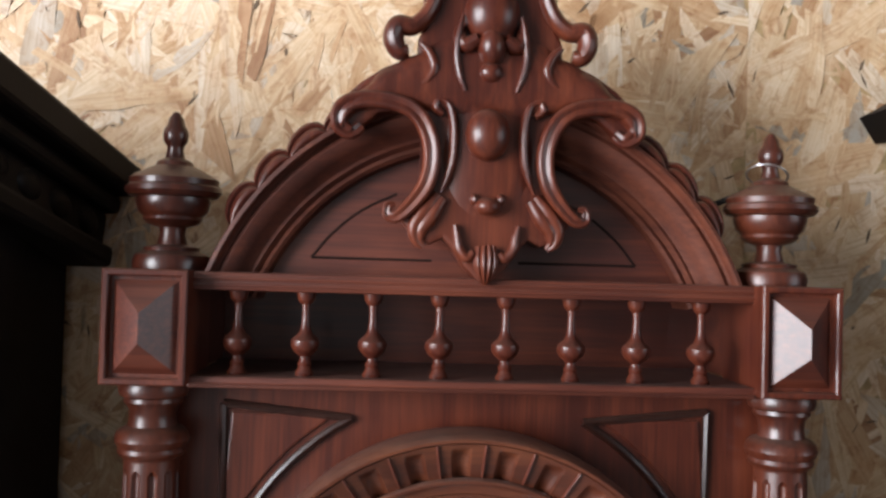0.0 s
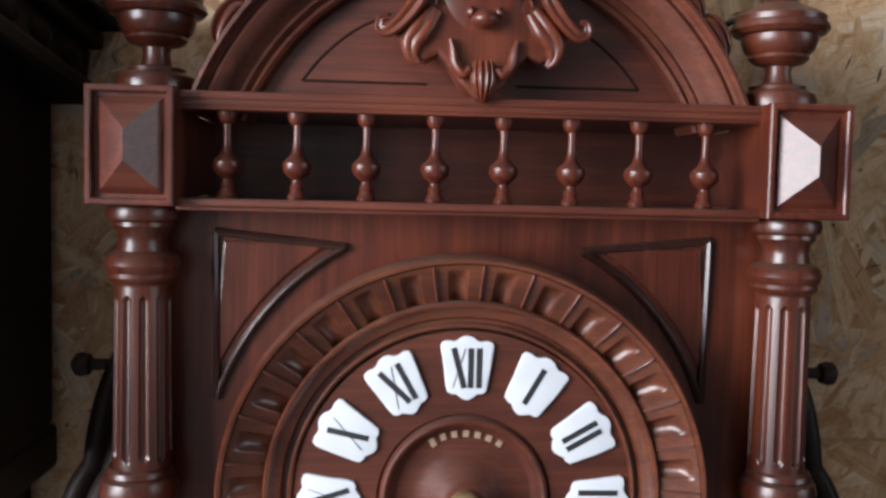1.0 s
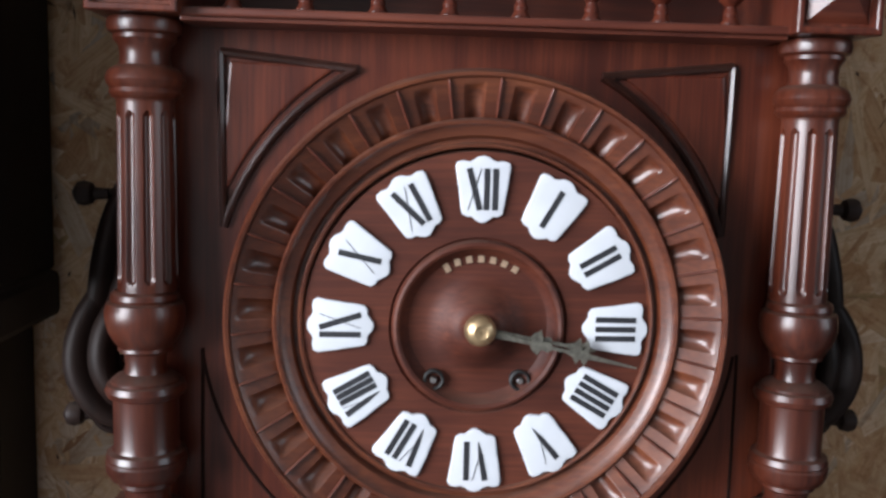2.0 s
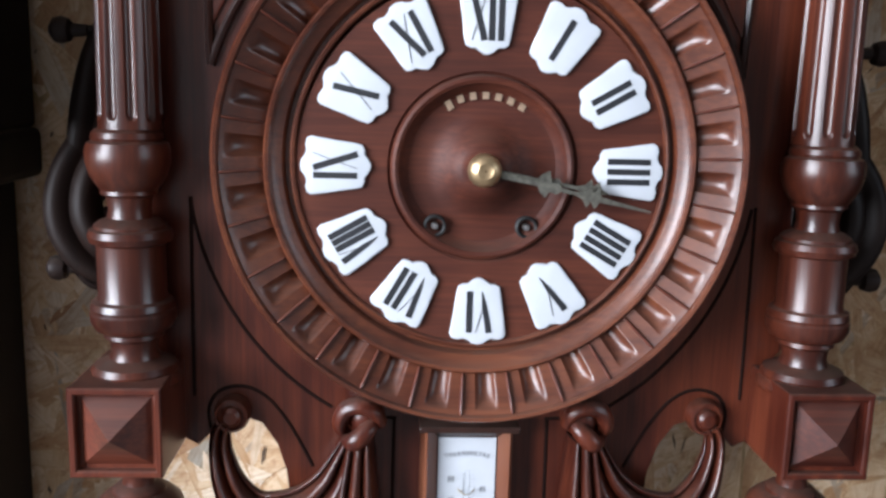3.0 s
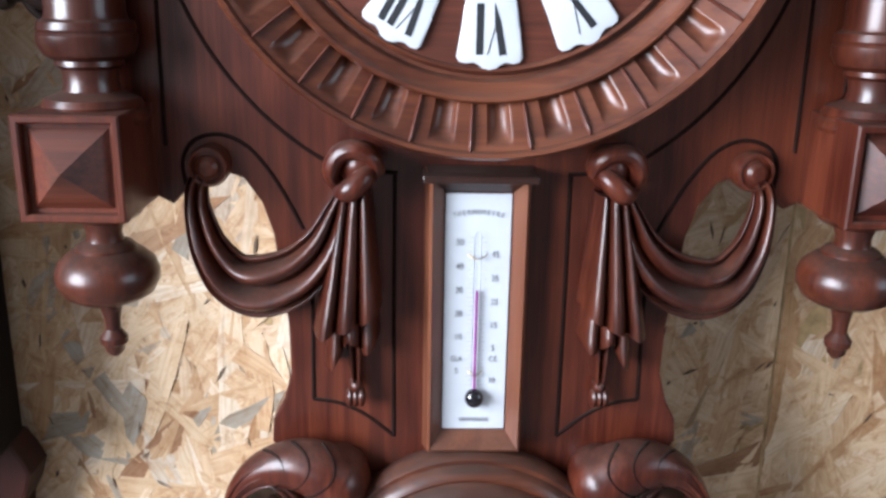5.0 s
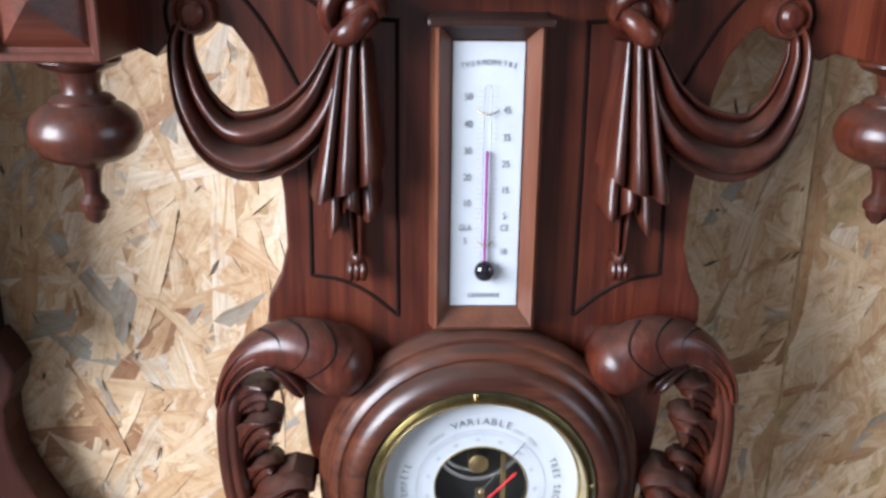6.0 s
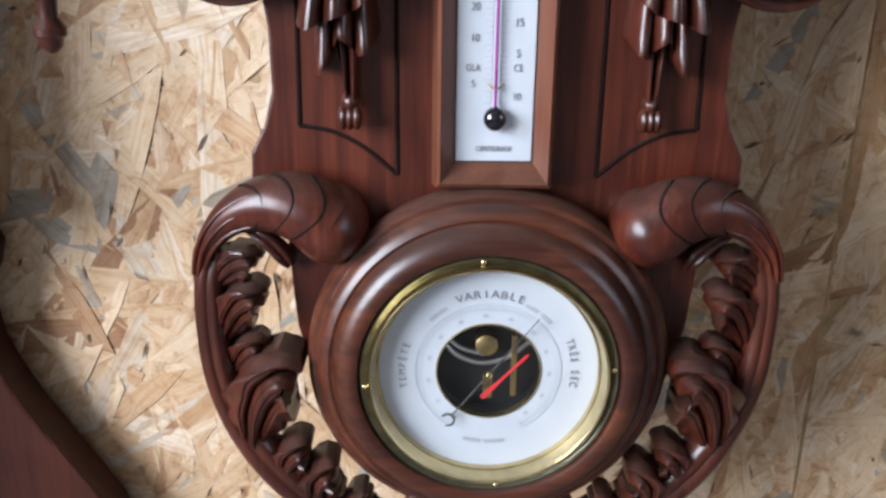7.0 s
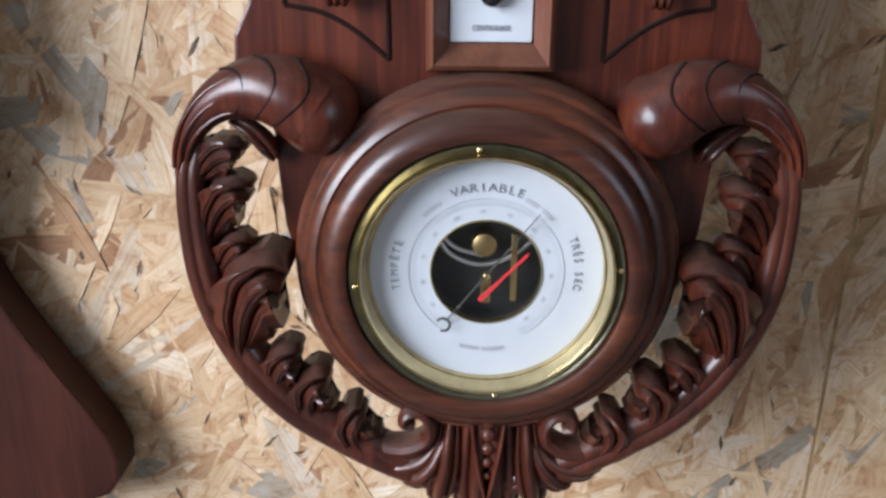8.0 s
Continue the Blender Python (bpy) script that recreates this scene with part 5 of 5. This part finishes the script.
# small metal ring hung over one finial
ringob = tagged(part("metal_ring", lathe_y([(0.0135, 0.0008), (0.0143, 0.0), (0.0135, -0.0008), (0.0127, 0.0), (0.0135, 0.0008)], 0, 0, 40), STEEL), "worn steel ring hung over the turned finial", "ring")
ringob.matrix_basis = pose(CX + XC - 0.0095, YC + 0.008, 1.8242, 66, 16, 0)
for f in ringob.data.polygons:
    f.use_smooth = True

# ---- neighbouring clocks on the wall, their shade put into the oak's colour ----
LEAN = pose(-0.273, 0.124, 1.808, -13.0, 0, -8.6) @ pose(0.285, -0.124, -1.80)
nb = thing("wall_clock", (-0.45, WALL_Y, 1.4), "dark oak cased clock with a moulded cornice, shade put into its colour", "wall clock")


def leaning(name, bm, material, parent, label="", smooth=False):
    bm.transform(LEAN)
    return part(name, bm, material, parent, label, smooth)


leaning("cornice", box(-0.62, -0.272, -0.12, 0.115, 1.782, 1.806, 0.004), SHADEOAK, nb, "projecting cornice")
leaning("moulding", box(-0.62, -0.286, -0.11, 0.115, 1.768, 1.782, 0.004), SHADEOAK, nb)
leaning("frieze", box(-0.62, -0.297, -0.10, 0.115, 1.742, 1.768, 0.002), SHADEOAK, nb, "dark carved frieze")
leaning("moulding", box(-0.62, -0.287, -0.11, 0.115, 1.726, 1.742, 0.004), SHADEOAK, nb)
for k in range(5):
    leaning("carved_leaf", blob(-0.298, 0.085 - k * 0.042, 1.755, 0.005, 0.016, 0.010, seg=14), SHADEOAK, nb, "", True)
part("case", box(-0.64, -0.317, -0.10, 0.110, 1.50, 1.80, 0.003), SHADEOAK, nb, "dark case side")
part("ledge", box(-0.64, -0.313, -0.02, 0.112, 1.465, 1.50, 0.006), SHADEOAK, nb)
part("lower_case", box(-0.64, -0.334, 0.04, 0.110, 1.11, 1.465, 0.003), SHADEOAK, nb, "dark lower case side")
nb2 = [(-0.62, 1.11), (-0.324, 1.11), (-0.316, 1.098), (-0.311, 1.086), (-0.316, 1.070), (-0.323, 1.058), (-0.324, 1.04), (-0.321, 1.018), (-0.312, 0.995), (-0.299, 0.971), (-0.284, 0.946), (-0.267, 0.919), (-0.252, 0.894), (-0.246, 0.875), (-0.247, 0.860), (-0.256, 0.847), (-0.272, 0.840), (-0.296, 0.836), (-0.318, 0.827), (-0.334, 0.810), (-0.37, 0.79), (-0.62, 0.78)]
part("apron", plate([(x - 0.012, z) for x, z in nb2], 0.088, 0.118, 0.003), REDWOOD, nb, "curved reddish apron board")

nr = thing("wall_clock", (0.55, WALL_Y, 1.4), "dark wooden clock case with a projecting cornice, shade put into its colour", "wall clock")
part("cornice", plate([(0.336, 1.879), (0.350, 1.858), (0.365, 1.860), (0.372, 1.852), (0.78, 1.852), (0.78, 1.912), (0.395, 1.912), (0.372, 1.898)], 0.02, WALL_Y - 0.002, 0.002), SHADEOAK, nr, "projecting dark cornice")
# unseen case, its depth set to keep side light off the wall
part("case", box(0.43, 0.76, -0.09, WALL_Y - 0.002, 0.96, 1.852, 0.003), SHADEOAK, nr)
part("base_moulding", plate([(0.322, 0.934), (0.316, 0.922), (0.318, 0.908), (0.345, 0.885), (0.78, 0.885), (0.78, 0.962), (0.36, 0.945), (0.34, 0.938)], 0.03, WALL_Y - 0.002, 0.002), SHADEOAK, nr)


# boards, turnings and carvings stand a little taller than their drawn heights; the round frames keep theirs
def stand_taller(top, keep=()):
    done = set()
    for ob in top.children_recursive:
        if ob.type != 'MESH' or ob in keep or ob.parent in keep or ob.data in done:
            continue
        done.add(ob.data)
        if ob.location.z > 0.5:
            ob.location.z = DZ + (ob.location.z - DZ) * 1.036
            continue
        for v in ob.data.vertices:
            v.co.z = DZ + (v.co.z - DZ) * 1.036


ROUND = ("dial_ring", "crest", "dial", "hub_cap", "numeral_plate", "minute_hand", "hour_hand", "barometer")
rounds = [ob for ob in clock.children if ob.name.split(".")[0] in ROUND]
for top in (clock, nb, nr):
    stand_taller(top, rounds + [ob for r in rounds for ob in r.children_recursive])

# ---- strands of the board wall, last ----
def osb_material():
    m, nt, b = nodes_of("osb_strands")
    geo = nt.nodes.new("ShaderNodeNewGeometry")
    uv = nt.nodes.new("ShaderNodeUVMap")
    uv.uv_map = "strand"
    r = ramp(nt, geo.outputs["Random Per Island"], [(0.0, (0.34, 0.185, 0.10)), (0.05, (0.54, 0.35, 0.20)), (0.28, (0.68, 0.51, 0.335)), (0.55, (0.74, 0.595, 0.43)), (0.74, (0.62, 0.43, 0.265)), (0.87, (0.78, 0.665, 0.53)), (0.955, (0.52, 0.44, 0.36)), (0.985, (0.38, 0.345, 0.295))])
    mp = nt.nodes.new("ShaderNodeMapping")
    mp.inputs["Scale"].default_value = (18, 420, 1)
    nt.links.new(uv.outputs[0], mp.inputs[0])
    n = add(nt, "ShaderNodeTexNoise", Scale=1.0, Detail=4.0, Roughness=0.6)
    nt.links.new(mp.outputs[0], n.inputs["Vector"])
    mp2 = nt.nodes.new("ShaderNodeMapping")
    mp2.inputs["Scale"].default_value = (9, 60, 1)
    nt.links.new(uv.outputs[0], mp2.inputs[0])
    n2 = add(nt, "ShaderNodeTexNoise", Scale=1.0, Detail=3.0)
    nt.links.new(mp2.outputs[0], n2.inputs["Vector"])
    g1 = ramp(nt, n.outputs[0], [(0.28, (0.68, 0.58, 0.48)), (0.55, (1, 1, 1))])
    g2 = ramp(nt, n2.outputs[0], [(0.3, (0.80, 0.72, 0.62)), (0.6, (1, 1, 1))])
    m1 = nt.nodes.new("ShaderNodeMixRGB")
    m1.blend_type = 'MULTIPLY'
    m1.inputs[0].default_value = 0.8
    nt.links.new(r.outputs[0], m1.inputs[1])
    nt.links.new(g1.outputs[0], m1.inputs[2])
    m2 = nt.nodes.new("ShaderNodeMixRGB")
    m2.blend_type = 'MULTIPLY'
    m2.inputs[0].default_value = 0.7
    nt.links.new(m1.outputs[0], m2.inputs[1])
    nt.links.new(g2.outputs[0], m2.inputs[2])
    tc = nt.nodes.new("ShaderNodeTexCoord")
    n3 = add(nt, "ShaderNodeTexNoise", Scale=26.0, Detail=6.0, Roughness=0.65, Distortion=0.6)
    nt.links.new(tc.outputs["Object"], n3.inputs["Vector"])
    g3 = ramp(nt, n3.outputs[0], [(0.30, (0.66, 0.50, 0.36)), (0.48, (0.94, 0.88, 0.80)), (0.62, (1, 1, 1))])
    m3 = nt.nodes.new("ShaderNodeMixRGB")
    m3.blend_type = 'MULTIPLY'
    m3.inputs[0].default_value = 0.75
    nt.links.new(m2.outputs[0], m3.inputs[1])
    nt.links.new(g3.outputs[0], m3.inputs[2])
    n4 = add(nt, "ShaderNodeTexNoise", Scale=75.0, Detail=5.0, Roughness=0.7, Distortion=1.2)
    nt.links.new(tc.outputs["Object"], n4.inputs["Vector"])
    g4 = ramp(nt, n4.outputs[0], [(0.32, (0.50, 0.30, 0.19)), (0.43, (0.90, 0.80, 0.70)), (0.52, (1, 1, 1))])
    m4 = nt.nodes.new("ShaderNodeMixRGB")
    m4.blend_type = 'MULTIPLY'
    m4.inputs[0].default_value = 0.62
    nt.links.new(m3.outputs[0], m4.inputs[1])
    nt.links.new(g4.outputs[0], m4.inputs[2])
    nt.links.new(m4.outputs[0], b.inputs["Base Color"])
    b.inputs["Roughness"].default_value = 0.6
    bp = add(nt, "ShaderNodeBump", Strength=0.35, Distance=0.0008)
    nt.links.new(n.outputs[0], bp.inputs["Height"])
    nt.links.new(bp.outputs[0], b.inputs["Normal"])
    return m


def osb(name, count, x0, x1, z0, z1, seed, material, y_face):
    """Thin wood strands of uneven outline, pressed over one another."""
    rnd = random.Random(seed)
    vs, fs, uvs = [], [], []
    for i in range(count):
        cx, cz = rnd.uniform(x0, x1), rnd.uniform(z0, z1)
        big = rnd.random()
        l = rnd.uniform(0.012, 0.04) if big < 0.5 else rnd.uniform(0.04, 0.115)
        w = l * rnd.uniform(0.08, 0.34) if big < 0.7 else rnd.uniform(0.005, 0.022)
        w = min(w * 1.35, 0.034)
        a = rnd.gauss(1.15, 0.75)
        tilt, roll = rnd.gauss(0, 0.006), rnd.gauss(0, 0.035)
        base = y_face - 0.0002 - 0.0011 * i / count - rnd.uniform(0, 0.0003)
        n = 5
        top = [(-l / 2 + l * k / n, w / 2 * (1 - 0.25 * rnd.random()) * (0.55 + 0.45 * rnd.random() if k in (0, n) else 1)) for k in range(n + 1)]
        bot = [(-l / 2 + l * k / n, -w / 2 * (1 - 0.25 * rnd.random()) * (0.55 + 0.45 * rnd.random() if k in (0, n) else 1)) for k in range(n + 1)]
        sk = rnd.uniform(-0.8, 0.8) * w
        pts = [(u + (rnd.uniform(-0.15, 0.4) * w + sk if k in (0, n) else 0) * (1 if k else -1), v) for k, (u, v) in enumerate(top)] + [(u + (rnd.uniform(-0.15, 0.4) * w - sk if k in (n, 0) else 0) * (1 if k else -1), v) for k, (u, v) in reversed(list(enumerate(bot)))]
        c, s_ = math.cos(a), math.sin(a)
        k0 = len(vs)
        ou, ov = rnd.uniform(0, 40), rnd.uniform(0, 40)
        for u, v in pts:
            x, z = cx + u * c - v * s_, cz + u * s_ + v * c
            vs.append((min(max(x, x0), x1), min(base + u * tilt + v * roll, y_face - 0.0001), min(max(z, z0), z1)))
            uvs.append((u + ou, v + ov))
        for k in range(n):
            fs.append((k0 + k, k0 + k + 1, k0 + 2 * n - k, k0 + 2 * n + 1 - k))
    me = bpy.data.meshes.new(name)
    me.from_pydata(vs, [], fs)
    lay = me.uv_layers.new(name="strand")
    idx = np.zeros(len(me.loops), dtype=np.int32)
    me.loops.foreach_get("vertex_index", idx)
    lay.data.foreach_set("uv", np.array(uvs, dtype=np.float32)[idx].ravel())
    me.materials.append(material)
    ob = new(name, me)
    ob.parent = wall_n
    return tagged(ob, "pale and tan wood strands of the pressed board", kind="stuff")


OSB = osb_material()
osb("strands", 14000, -0.85, 0.238, 0.45, 2.3, 3, OSB, WALL_Y)
osb("strands", 3200, 0.2405, 0.95, 0.45, 1.485, 4, OSB, WALL_Y)
osb("strands", 2700, 0.238, 0.95, 1.4875, 2.3, 5, OSB, WALL_Y)
FLECK = plain("dark_fleck", (0.11, 0.07, 0.042), 0.8, bump=0)
osb_dark = random.Random(9)
bm = bmesh.new()
for k in range(420):
    x, z, l, w, a = osb_dark.uniform(-0.6, 0.6), osb_dark.uniform(0.7, 2.1), osb_dark.uniform(0.002, 0.009), osb_dark.uniform(0.0006, 0.0018), osb_dark.gauss(1.15, 0.6)
    c, s_ = math.cos(a), math.sin(a)
    bm.faces.new([bm.verts.new((x + u * c - v * s_, WALL_Y - 0.0021, z + u * s_ + v * c)) for u, v in ((-l, 0), (-l * 0.3, -w), (l, 0), (l * 0.2, w))])
tagged(part("fleck", bm, FLECK, wall_n, "dark gaps and knots in the board"), kind="stuff")
